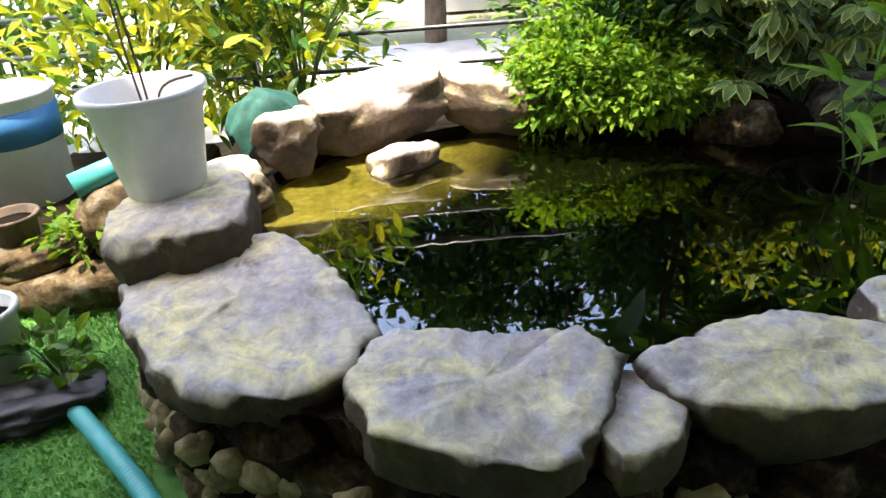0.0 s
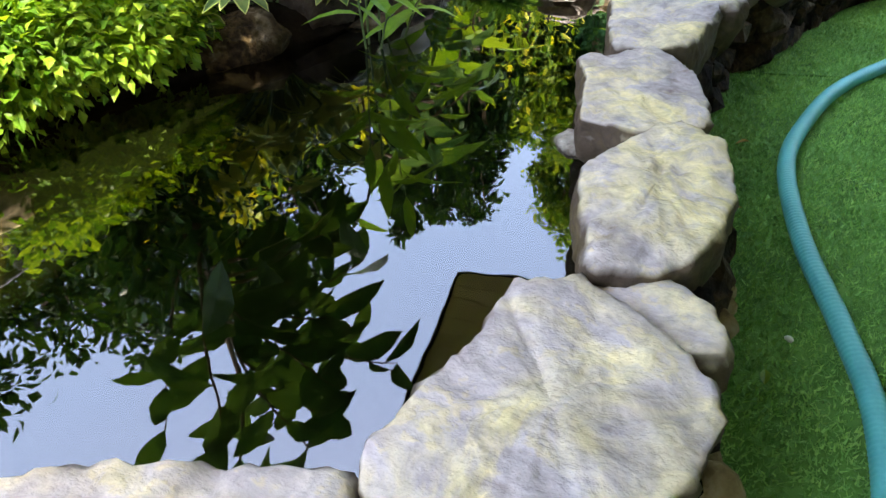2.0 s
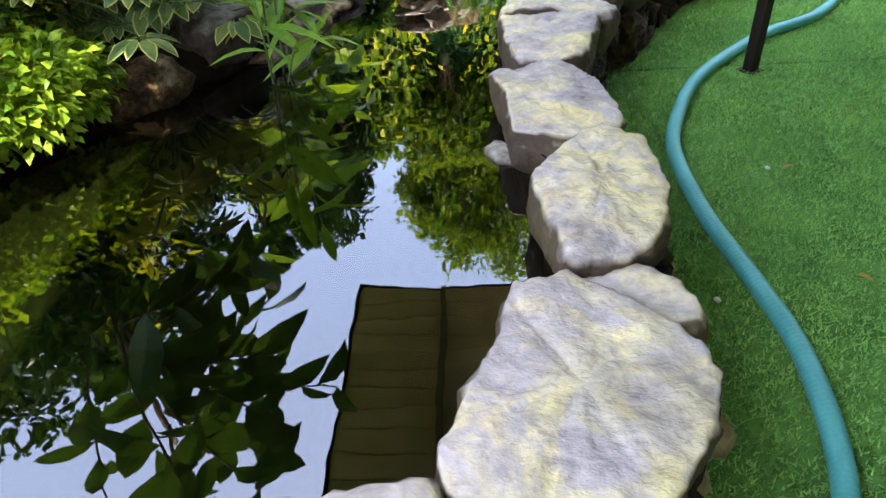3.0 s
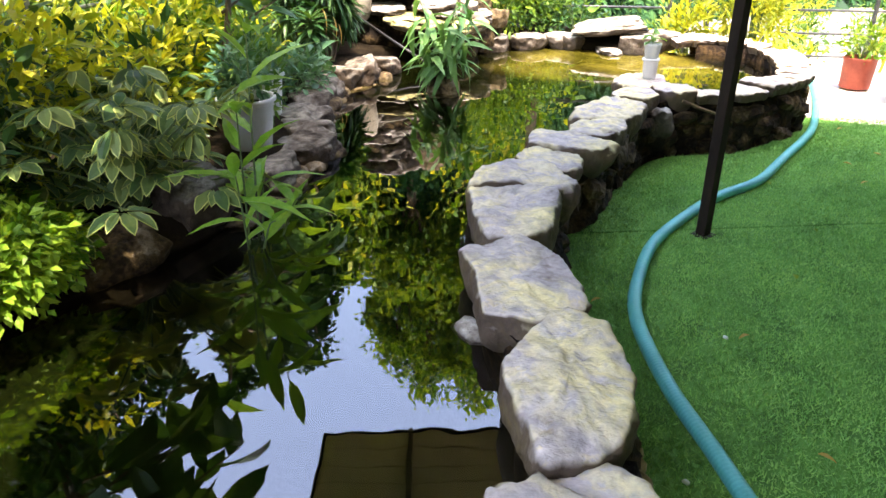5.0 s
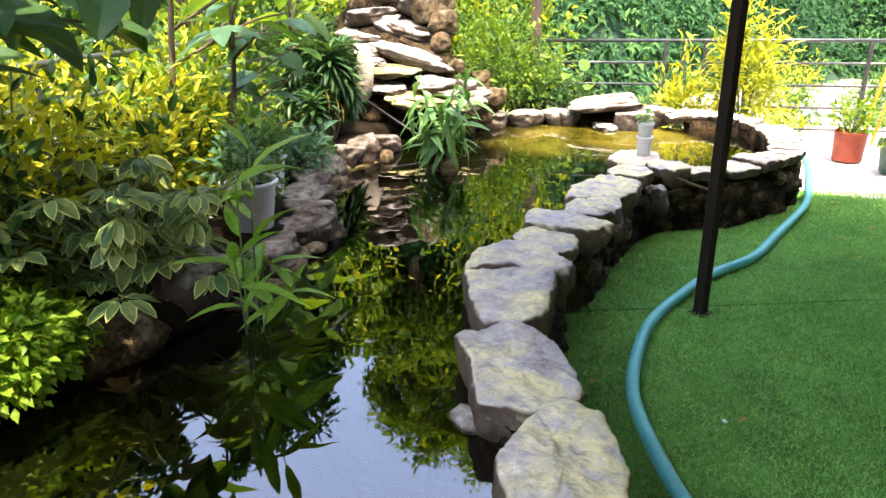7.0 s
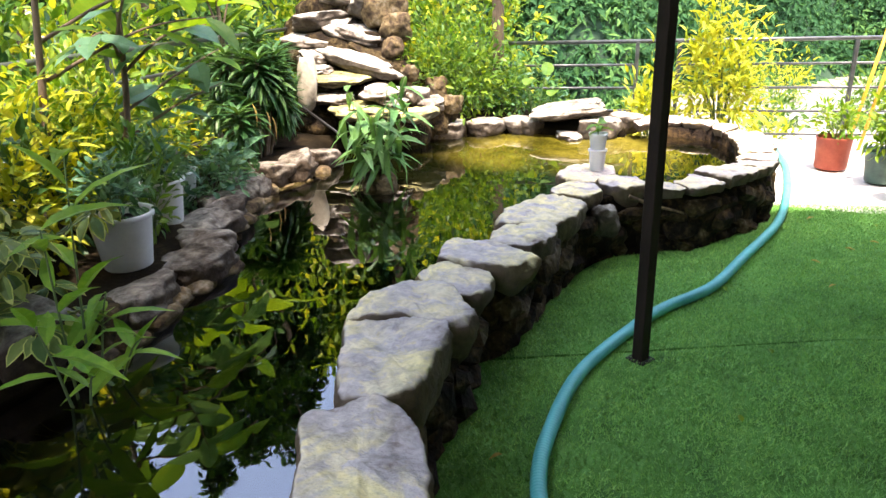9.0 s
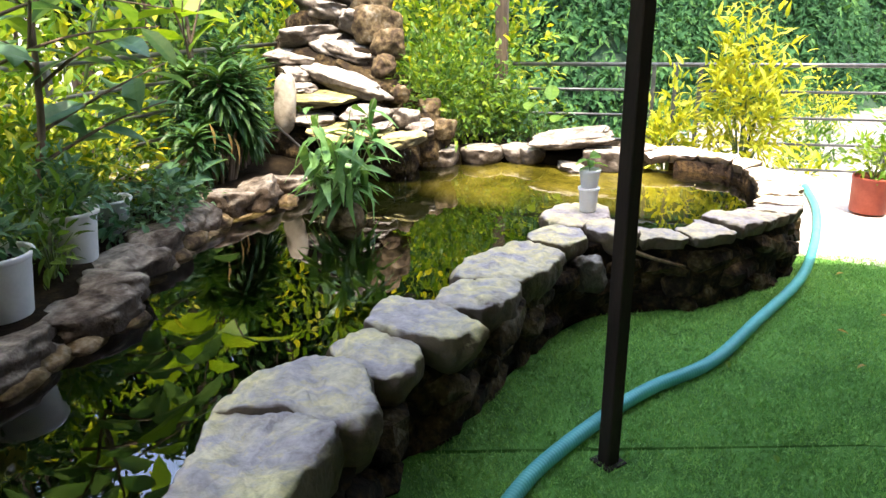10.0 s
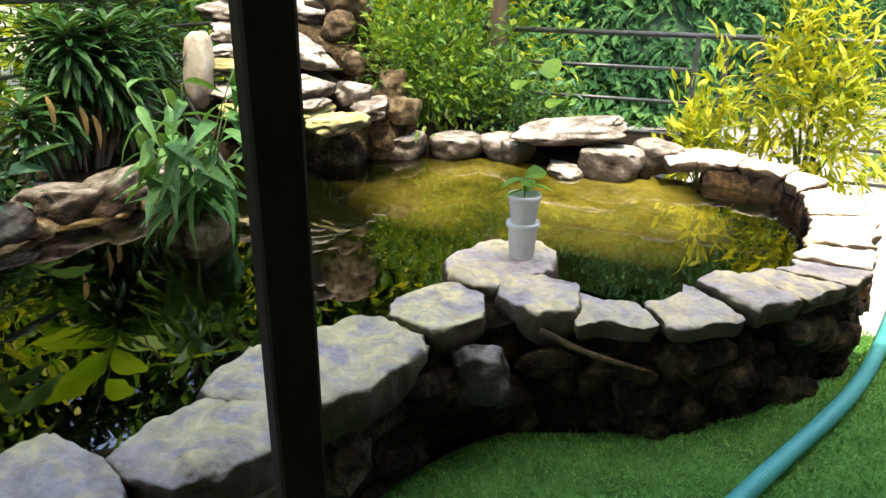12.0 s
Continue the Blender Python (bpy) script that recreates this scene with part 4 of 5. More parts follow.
for k in range(5):
    y = -0.09 + 0.05 * k + 0.012 * math.sin(k * 3.1)
    tube("thread", spline([(0.02, y, 0.29), (-0.01, y + 0.006, 0.16), (-0.015, y, 0.0)], 8), 0.0014 + 0.0006 * (k % 2), M_WATER, trickle, 5)
boulder("standing_stone", 6.36, 3.53, 0.90, 0.085, 0.095, 0.26, M_STAND, "upright smooth pale stone beside the waterfall", 181, 10, (4, 3), rough=0.12)
tube("pipe", [(6.3, 3.62, 0.72), (5.9, 3.1, 0.52), (5.62, 2.75, 0.40)], 0.011, M_BLACK)
tagged(bpy.data.objects["pipe"], "thin dark pipe slanting down into the pond", "pipe")

# ---- railings ----
def railing(name, x, y, turn, length, heights, posts, label, z=0.0, spans=None, top=1.11):
    e = base(name, x, y, z, label, "railing")
    e.rotation_euler = (0, 0, radians(turn))
    for h in heights:
        for a, b in (spans or [(0, length)]) if h < top - 0.01 else [(0, length)]:
            tube("rail", [(a, 0, h), (b, 0, h)], 0.021 if h >= top - 0.01 else 0.014, M_RAIL, e, 8)
    for p in posts:
        box("upright", p - 0.02, p + 0.02, -0.02, 0.02, -0.1, top - 0.005, M_RAIL, e, bevel=0.003)
    return e


railing("railing", 8.18, 2.2, -90, 6.5, [0.11, 0.36, 0.61, 0.86, 1.11], [0.05, 1.79, 2.0, 2.23, 3.98, 5.9], "black tubular steel railing at the end of the garden", spans=[(0, 1.79), (2.23, 6.5)])
railing("railing", -5.0, 4.3, 0, 13.2, [0.5, 0.71, 0.92, 1.14, 1.36], [0.8, 2.6, 4.2, 6.0, 7.8, 9.6, 11.4, 13.1], "dark steel railing behind the planted bank", z=-0.03, top=1.36)
pole = base("garden_pole", 8.02, 1.92, 0.2, "dark weathered timber pole behind the pond", "pole")
box("shaft", -0.06, 0.06, -0.06, 0.06, -0.3, 2.6, M_TIMBER, pole, bevel=0.008)

# ---- the hose and pipes ----
hose_line = spline([(-1.0, 1.90, 0.035), (-0.80, 1.69, 0.035), (-0.62, 1.49, 0.034), (-0.40, 1.20, 0.032), (0.0, 0.88, 0.03), (0.49, 0.765, 0.03), (0.91, 0.775, 0.03), (1.24, 0.865, 0.03), (1.62, 0.99, 0.03), (2.08, 1.075, 0.03), (2.45, 1.045, 0.03), (2.90, 0.93, 0.03), (3.38, 0.67, 0.03), (3.65, 0.48, 0.03), (3.96, 0.20, 0.03), (4.47, -0.07, 0.03), (5.2, -0.44, 0.03), (5.92, -0.68, 0.02), (6.6, -0.86, 0.01), (7.2, -0.98, 0.01), (7.9, -1.05, 0.01)], 2400)
tagged(tube("hose", hose_line, 0.0305 + 0.0008 * np.sin(np.arange(2400) * 1.6), M_HOSE, None, 14), "thick turquoise hose snaking across the turf", "hose")


# ---- pots ----
def pot(name, x, y, z, r_low, r_top, h, mat, label, lip=0.012, fill=0.82, group=""):
    e = base(name, x, y, z, label, "flowerpot", group)
    lathe("body", [(r_low * 0.96, 0), (r_low, 0.006), (r_low + (r_top - r_low) * 0.9, h * 0.88), (r_top + lip * 0.2, h * 0.90), (r_top + lip, h * 0.92), (r_top + lip * 1.2, h * 0.97), (r_top + lip, h), (r_top, h), (r_top - 0.006, h * 0.985), (r_low + (r_top - r_low) * fill - 0.008, h * fill)], mat, e)
    lathe("soil", [(r_low * 0.5, h * (fill - 0.04)), (r_low + (r_top - r_low) * fill - 0.004, h * (fill + 0.005)), (r_low * 0.4, h * (fill + 0.02))], M_SOIL, e)
    return e


pot("flowerpot", -0.70, 2.38, 0.58, 0.132, 0.19, 0.355, M_WHITE, "white plastic flowerpot with dry wiry twigs on a boulder", fill=0.55)
twigs = base("dry_twigs", -0.70, 2.38, 0.76, "dry grey wiry twigs standing in the pot", "twig")
for k, line in enumerate([[(0, 0, 0), (-0.02, 0, 0.3), (-0.03, 0.02, 0.8)], [(0.01, 0, 0), (0.0, 0.01, 0.3), (-0.05, 0.03, 0.85)], [(0.02, 0, 0), (0.06, 0, 0.16), (0.16, 0.04, 0.19)], [(-0.02, 0, 0), (-0.1, 0, 0.1), (-0.2, 0.02, 0.12)]]):
    tube("twig", spline(line, 12), 0.004, M_BARK, twigs, 5)
pot("flowerpot", 2.94, 3.18, 0.42, 0.115, 0.15, 0.28, M_WHITE, "white plastic flowerpot on the bank rocks", group="white pots on the bank")
pot("flowerpot", 3.60, 3.40, 0.42, 0.115, 0.145, 0.27, M_WHITE, "white plastic flowerpot behind the first", group="white pots on the bank")
pot("flowerpot", 4.15, 3.62, 0.40, 0.10, 0.13, 0.2, M_WHITE, "small white flowerpot among the plants", group="white pots on the bank")
pot("grow_bag", 7.10, -1.36, 0.0, 0.14, 0.155, 0.30, M_RED, "round red grow bag planted with a small shrub", lip=0.003)
pot("flowerpot", 6.60, -1.62, 0.0, 0.13, 0.16, 0.28, M_DARKPOT, "dark green flowerpot in the sun")
pot("flowerpot", 6.05, -1.62, 0.0, 0.13, 0.17, 0.32, M_GREENPOT, "pale green flowerpot in the sun")
cup = base("cup", 4.98, 0.86, 0.455, "white plastic cup holding a small plant on a stone", "cup")
lathe("lower_cup", [(0.045, 0), (0.05, 0.005), (0.058, 0.13), (0.066, 0.135), (0.066, 0.15), (0.05, 0.15)], M_WHITE, cup)
lathe("upper_cup", [(0.047, 0.13), (0.060, 0.24), (0.066, 0.245), (0.066, 0.262), (0.056, 0.262), (0.05, 0.22)], M_WHITE, cup)
big_leaf_plant("seedling", 4.98, 0.86, 0.68, [((0, 0, 0), (0.02, 0.01, 0.09), 7, 0.11, 0.5)], L_LILY, "small green seedling in the cup", 8, shape="oval", stem=0.003)
tub = base("tub", -1.75, 3.35, 0.20, "white plastic tub with a blue band", "tub")
lathe("body", [(0.18, 0), (0.185, 0.005), (0.22, 0.50), (0.23, 0.51), (0.23, 0.53), (0.20, 0.53), (0.19, 0.4)], M_WHITE, tub)
lathe("band", [(0.2085, 0.30), (0.2195, 0.46), (0.2225, 0.46), (0.2115, 0.30)], M_BLUE, tub)
pot("flowerpot", -1.34, 2.12, 0.0, 0.09, 0.115, 0.30, M_WHITE, "white plastic pot standing on the turf")

tagged(tube("pipe_offcut", [(-1.18, 2.66, 0.50), (-1.02, 2.76, 0.535), (-0.86, 2.86, 0.57)], 0.05, M_HOSE, None, 18), "short turquoise pipe lying behind the pot", "pipe")
boulder("pipe_rest", -1.0, 2.76, 0.34, 0.22, 0.16, 0.16, M_BROWN, "brown stone under the turquoise pipe", 201, 20)
M_CLOTH = material("green_cloth", [(0.3, (0.008, 0.06, 0.045)), (0.7, (0.02, 0.12, 0.085))], 12, 0.8, 0.6, 60)


def draped_cloth(name, x, y, z, wide, deep, mat, label):
    """A crumpled cloth thrown over a rock: a high middle, hanging edges and radial folds."""
    verts, faces, n = [], [], 30
    for j in range(n):
        for i in range(n):
            u, v = 2 * i / (n - 1) - 1, 2 * j / (n - 1) - 1
            far = math.hypot(u, v)
            turn = math.atan2(v, u)
            fold = 0.02 * far * math.sin(turn * 7 + 1.3) + 0.03 * noise.noise(Vector((u * 2.4, v * 2.4, 3)))
            verts.append((u * wide * (1 - 0.12 * far), v * deep * (1 - 0.12 * far), -0.11 * far ** 2 + fold))
    faces = [(j * n + i, j * n + i + 1, (j + 1) * n + i + 1, (j + 1) * n + i) for j in range(n - 1) for i in range(n - 1)]
    ob = link_mesh(name, verts, faces, mat)
    ob.location, ob.rotation_euler = (x, y, z), (0.1, -0.2, 0.5)
    thick = ob.modifiers.new("thickness", "SOLIDIFY")
    thick.thickness = 0.006
    return tagged(ob, label, "cloth")


draped_cloth("green_cloth", -0.55, 3.20, 0.665, 0.20, 0.15, M_CLOTH, "crumpled dark green cloth thrown over a rock")
boulder("black_sheet", -1.16, 1.92, 0.045, 0.20, 0.11, 0.05, M_BLACK, "crumpled black plastic sheet on the turf", 203, 15, rough=0.6, category="plastic sheet")
pot("flowerpot", -1.50, 2.72, 0.20, 0.07, 0.095, 0.18, M_TIMBER, "small brown clay pot in the raised bed")

# ---- planting ----
for k, (x, y, z, rx, ry, rz, n) in enumerate([(1.26, 3.36, 0.50, 0.34, 0.22, 0.20, 2400), (0.92, 3.46, 0.54, 0.34, 0.24, 0.28, 2400), (1.15, 3.65, 0.62, 0.50, 0.26, 0.34, 2600), (1.50, 3.42, 0.46, 0.20, 0.18, 0.14, 1300)]):
    shrub("lime_creeper", x, y, z, rx, ry, rz, int(n * 1.5), 0.05, 0.62, L_CREEPER, "dense lime green creeper hanging over the water", 21 + k, hang=0.15, twigs=130, shape="tiny", spread=0.26, group="lime green creepers")


def umbrella_shrub(name, x, y, z, heads, reach, height, leaf, mat, label, seed):
    """Whorls of stalked leaves, as on an umbrella plant."""
    r = np.random.default_rng(seed)
    e = base(name, x, y, z, label, "shrub")
    lines, P, D, N, L = [], [], [], [], []
    for _ in range(heads):
        tip = np.array([r.normal() * reach * 0.5, r.normal() * reach * 0.45, height * r.uniform(0.15, 1.0)])
        lines.append((spline([(0, 0, -0.03), tuple(tip * (0.4, 0.4, 0.6)), tuple(tip)], 7), np.linspace(0.008, 0.004, 7)))
        count = int(r.integers(7, 10))
        tiltv = r.normal(size=3) * 0.4 + np.array([-0.15, -0.35, 0.0]) * r.random()
        for i in range(count):
            a = 6.283 * i / count + r.uniform(-0.2, 0.2)
            d = np.array([math.cos(a), math.sin(a), -0.15]) + tiltv
            P.append(tip + d * 0.02)
            D.append(d)
            N.append(np.array([0, 0, 1.0]) + tiltv * 0.5 + r.normal(size=3) * 0.1)
            L.append(leaf * r.uniform(0.75, 1.15))
    join_tubes("stem", lines, M_STEM, e, 5)
    L, N = np.array(L), np.array(N)
    leaves("foliage", P, D, N, L, L * 0.42, mat, e, "oval", 0.1, 0.35)
    tagged(leaves("leaf_margin", np.array(P) - unit(N) * 0.0025, D, N, L * 1.04, L * 0.52, L_CREAM, e, "oval", 0.1, 0.35, "cream leaf margins"), "cream margins round the dark leaves", kind="stuff")
    return e


umbrella_shrub("umbrella_plant", 1.98, 3.28, 0.40, 62, 0.52, 0.60, 0.115, L_GREY, "variegated grey-green umbrella plant on the bank", 31)
umbrella_shrub("umbrella_plant", 2.40, 3.62, 0.40, 44, 0.36, 0.50, 0.105, L_GREY, "variegated umbrella plant further along the bank", 32)
shrub("croton", 2.9, 3.85, 0.36, 0.62, 0.4, 0.75, 2000, 0.095, 0.36, L_YELLOW, "yellow-green croton shrub lit by the sun", 33, second=L_DEEP, twigs=110, shape="lance")
shrub("croton", 2.1, 3.95, 0.36, 0.6, 0.4, 0.95, 2200, 0.095, 0.36, L_YELLOW, "yellow-green croton shrub lit by the sun", 34, second=L_DEEP, twigs=110, shape="lance")
shrub("croton", 3.7, 3.95, 0.36, 0.6, 0.4, 0.75, 1900, 0.09, 0.36, L_LIME, "yellow-green shrub behind the white pots", 35, second=L_YELLOW, twigs=70, shape="lance")
shrub("croton", 4.5, 4.0, 0.36, 0.5, 0.35, 0.6, 1500, 0.085, 0.36, L_GREEN, "green leafy shrub behind the bank", 36, second=L_YELLOW, twigs=60, shape="lance")
# Added to keep bright foliage out of the pond's mirror image.
shrub("dark_backing_shrub", 1.45, 3.78, 0.36, 0.42, 0.26, 0.95, 1900, 0.09, 0.45, L_DEEP, "dense dark green shrub added behind the creeper to darken the reflection", 42, twigs=90, shape="oval")
shrub("pot_shrub", 2.94, 3.20, 0.66, 0.17, 0.15, 0.24, 260, 0.075, 0.4, L_BLUE, "bushy green plant in the white pot", 37, twigs=40, shape="lance", group="plants in the white pots")
shrub("pot_shrub", 3.60, 3.42, 0.65, 0.20, 0.18, 0.24, 320, 0.075, 0.4, L_BLUE, "bushy green plant in the white pot", 38, twigs=44, shape="lance", group="plants in the white pots")
shrub("flowering_plant", 3.35, 3.30, 0.42, 0.2, 0.18, 0.50, 260, 0.08, 0.35, L_GREEN, "green plant with a small pink flower head", 39, twigs=24, shape="lance")
shrub("ground_cover", 4.35, 3.5, 0.38, 0.5, 0.25, 0.22, 700, 0.07, 0.5, L_BLUE, "low blue-green leafy ground cover", 40, twigs=50)
big_leaf_plant("calathea", 4.75, 3.55, 0.38, [((0, 0, 0), (0.15 * math.cos(a), 0.12 * math.sin(a), 0.14 + 0.04 * (a % 2)), 1, 0.26, 0.55) for a in np.arange(0, 6.2, 0.7)], L_BLUE, "low plant with broad ribbed dark leaves", 41, shape="oval", stem=0.005)


def rosette(name, x, y, z, crowns, mat, label, seed, leaf=0.34, width=0.13):
    r = np.random.default_rng(seed)
    e = base(name, x, y, z, label, "shrub")
    lines, P, D, N, L = [], [], [], [], []
    for cx, cy, h in crowns:
        lines.append((spline([(cx * 0.4, cy * 0.4, -0.05), (cx * 0.8, cy * 0.8, h * 0.6), (cx, cy, h)], 8), 0.016))
        for i in range(58):
            a = i * 2.4
            up = 1.2 - 2.2 * i / 58
            P.append((cx, cy, h - 0.22 * i / 58))
            D.append((math.cos(a), math.sin(a), up))
            N.append(np.array([-math.cos(a) * up, -math.sin(a) * up, 1.0]) + r.normal(size=3) * 0.12)
            L.append(leaf * r.uniform(0.75, 1.1))
    join_tubes("stem", lines, M_BARK, e, 6)
    leaves("foliage", P, D, N, L, np.array(L) * width, mat, e, "strap", 0.2, 0.45)
    return e


rc = np.random.default_rng(46)
for x, y, number, seed, tall in ((5.40, 3.68, 15, 44, 0.85), (5.98, 3.80, 10, 45, 0.80)):
    crowns = [(rc.uniform(-0.38, 0.34), rc.uniform(-0.22, 0.3), rc.uniform(0.35, tall) + 0.12 * (i % 3)) for i in range(number)]
    rosette("dracaena", x, y, 0.40, crowns, L_DEEP, "dense green dracaena clump beside the waterfall", seed, leaf=0.21, width=0.19)
for k, (x, y, z) in enumerate([(5.30, 3.48, 0.72), (5.12, 3.50, 0.80), (5.36, 3.46, 0.66)]):
    d = base("dry_leaf", x, y, z, "withered brown leaf hanging from the dracaena", "leaf", "withered leaves")
    leaves("blade", [(0, 0, 0.1)], [(0.1, -0.3, -1)], [(0.2, -1, 0.2)], [0.20], [0.05], L_DRY, d, "lance")

# the reed-like plant at the water's edge
big_leaf_plant("ginger_lily", 2.02, 2.74, 0.26, [((0.0, 0.0, 0), (0.12, 0.0, 0.90), 8, 0.30, 0.22), ((-0.05, 0.02, 0), (-0.08, -0.02, 0.70), 6, 0.30, 0.23), ((-0.1, 0, 0), (-0.24, -0.06, 0.42), 5, 0.27, 0.25), ((0.08, 0.02, 0), (0.22, 0.03, 0.34), 5, 0.25, 0.27), ((-0.08, -0.05, 0), (-0.15, -0.16, 0.20), 4, 0.22, 0.3), ((0.05, -0.08, 0), (0.10, -0.18, 0.22), 5, 0.24, 0.28)], L_LILY, "tall broad-leaved lily standing at the water's edge", 51, rise=(0.2, 1.7), droop=0.4)
# the plant standing in the pond
boulder("planter_rock", 4.98, 2.46, 0.22, 0.16, 0.15, 0.20, M_BROWN, "dark wet rock carrying a plant in the pond", 190)
big_leaf_plant("pond_plant", 4.98, 2.46, 0.36, [((0.03 * math.cos(a), 0.03 * math.sin(a), 0), (0.22 * math.cos(a * 2.1), 0.24 * math.sin(a * 2.1), 0.22 + 0.062 * a), 9, 0.24, 0.25) for a in np.arange(0, 9.1, 0.65)], L_POND, "green reed-like plant with arching leaves standing in the pond", 52, droop=0.75, rise=(-0.7, 0.7))


# the large-leaved tree overhanging the bank
def overhang(name, x, y, z, trunk, limbs, label, seed, leaf=0.26, n=9, mat=L_GREEN):
    r = np.random.default_rng(seed)
    e = base(name, x, y, z, label, "tree")
    tube("trunk", spline(trunk, 14), np.linspace(0.028, 0.014, 14), M_BARK, e, 8)
    for limb in limbs:
        line = spline(limb, 12)
        br = tube("branch", line, np.linspace(0.012, 0.004, 12), M_BARK, e, 6)
        for i in range(n):
            p = line[3 + int(8.9 * i / n)]
            a = i * 2.4 + r.uniform(-0.5, 0.5)
            way = unit(line[-1] - line[0])
            d = way * 0.7 + np.array([math.cos(a), math.sin(a), r.uniform(-0.6, 0.3)])
            l = leaf * r.uniform(0.7, 1.15)
            leaves("leaf", p[None], d[None], (np.array([0, 0, 1.0]) + r.normal(size=3) * 0.3)[None], np.array([l]), np.array([l * 0.42]), mat, e, "oval", 0.12, 0.3)
    return e


# Dark leaf colour stands in for backlit leaves mirrored in the pond.
overhang("broadleaf_tree", 1.6, 3.75, 0.36, [(0, 0, -0.05), (0.05, 0, 0.6), (-0.05, -0.1, 1.5), (-0.1, -0.2, 2.0)],
         [[(-0.05, -0.1, 1.0), (-0.5, -0.5, 1.15), (-0.9, -1.0, 1.1)], [(-0.05, -0.1, 1.1), (-0.2, -0.5, 1.3), (-0.3, -1.05, 1.35)], [(-0.05, -0.1, 1.2), (-0.3, -0.5, 1.55), (-0.5, -1.0, 1.6)], [(-0.05, -0.15, 1.5), (0.1, -0.6, 1.7), (0.2, -1.1, 1.65)], [(-0.1, -0.2, 1.8), (-0.4, -0.4, 2.0), (-0.8, -0.7, 2.0)], [(-0.1, -0.2, 1.9), (0.3, -0.3, 2.1), (0.7, -0.5, 2.05)], [(0, 0, 0.9), (-0.3, 0.0, 1.4), (-0.7, -0.3, 1.6)], [(0.0, 0, 1.3), (0.4, -0.1, 1.5), (0.9, -0.25, 1.45)], [(0, -0.1, 1.4), (0.1, -0.35, 1.5), (0.15, -0.7, 1.42)], [(0, -0.1, 1.5), (0.4, -0.3, 1.6), (0.75, -0.55, 1.5)], [(-0.1, -0.2, 1.7), (-0.1, -0.5, 1.85), (-0.2, -0.85, 1.8)], [(0, 0, 1.3), (0.45, -0.15, 1.4), (0.85, -0.35, 1.3)], [(0, 0, 1.2), (0.3, -0.2, 1.25), (0.55, -0.45, 1.2)]],
         "slender broad-leaved tree leaning over the pond", 61, leaf=0.36, n=10, mat=L_DEEP)
overhang("broadleaf_sapling", 3.75, 3.72, 0.36, [(0, 0, -0.05), (0.02, 0.0, 0.35), (0.08, -0.05, 0.7), (0.12, -0.08, 1.25)],
         [[(0.05, 0, 0.50), (0.45, -0.18, 0.68), (0.85, -0.28, 0.76)], [(0.08, 0, 0.66), (0.5, -0.15, 0.85), (0.92, -0.25, 0.98)], [(0.1, -0.05, 0.9), (0.35, -0.2, 1.1), (0.7, -0.3, 1.15)], [(0.1, -0.05, 1.0), (-0.2, -0.2, 1.15), (-0.55, -0.3, 1.1)], [(0.1, -0.05, 1.1), (0.0, -0.2, 1.3), (-0.2, -0.4, 1.4)]],
         "broad-leaved sapling with long glossy leaves", 62, leaf=0.32, n=7, mat=L_BLUE)
overhang("broadleaf_tree", 3.3, 3.82, 0.36, [(0, 0, -0.05), (0.0, 0.0, 0.5), (0.05, -0.03, 1.0), (0.1, -0.08, 1.6)],
         [[(0.05, 0, 0.9), (0.6, -0.3, 1.15), (1.15, -0.5, 1.2)], [(0.08, 0, 1.1), (0.7, -0.2, 1.35), (1.5, -0.35, 1.3)], [(0.1, -0.05, 1.4), (0.5, -0.3, 1.6), (0.9, -0.5, 1.6)], [(0.1, -0.05, 1.4), (-0.3, -0.2, 1.6), (-0.9, -0.4, 1.5)]],
         "broad-leaved tree with long leaves hanging over the pots", 64, leaf=0.34, n=5)
overhang("banana", 5.9, 4.1, 0.36, [(0, 0, -0.05), (0, 0, 0.5), (0.02, 0, 1.0), (0.0, 0, 1.3)],
         [[(0, 0, 0.8), (-0.2, -0.1, 1.2), (-0.3, -0.2, 1.4)], [(0, 0, 1.0), (0.1, -0.1, 1.4), (0.15, -0.2, 1.6)], [(0, 0, 1.0), (-0.1, 0.1, 1.5), (-0.3, 0.1, 1.8)]], "bright green plant with huge leaves behind the dracaena", 63, leaf=0.6, n=3, mat=L_LIME)

# far end planting
shrub("feathery_bush", 7.55, 2.35, 0.36, 0.5, 0.55, 0.9, 2600, 0.075, 0.4, L_GREEN, "feathery light green bush behind the pond", 71, second=L_LIME, twigs=120, shape="lance")
shrub("feathery_bush", 7.7, 1.7, 0.30, 0.35, 0.45, 0.5, 1300, 0.07, 0.45, L_GREEN, "feathery green bush at the pond's far edge", 72, second=L_BLUE, twigs=80, shape="lance")
shrub("tall_bush", 8.5, 2.4, 0.0, 0.8, 0.9, 2.4, 3000, 0.10, 0.5, L_LIME, "tall yellow-green bush beyond the railing", 73, second=L_YELLOW, twigs=140)
shrub("yellow_bush", 7.55, -0.40, 0.0, 0.30, 0.36, 1.25, 1500, 0.115, 0.27, L_YELLOW, "bright yellow-green shrub in full sun by the railing", 74, twigs=60, shape="lance", droop=0.6)
shrub("yellow_bush", 7.75, 0.25, 0.0, 0.25, 0.32, 0.75, 480, 0.12, 0.3, L_YELLOW, "smaller yellow-green shrub by the railing", 75, twigs=30, shape="lance")
shrub("pot_shrub", 7.10, -1.36, 0.27, 0.2, 0.2, 0.30, 200, 0.09, 0.35, L_LIME, "small leafy shrub in the red bag", 76, twigs=20, shape="lance")
shrub("pot_shrub", 6.60, -1.62, 0.26, 0.22, 0.22, 0.38, 240, 0.10, 0.35, L_LIME, "small leafy shrub in a dark pot", 77, twigs=20, shape="lance")
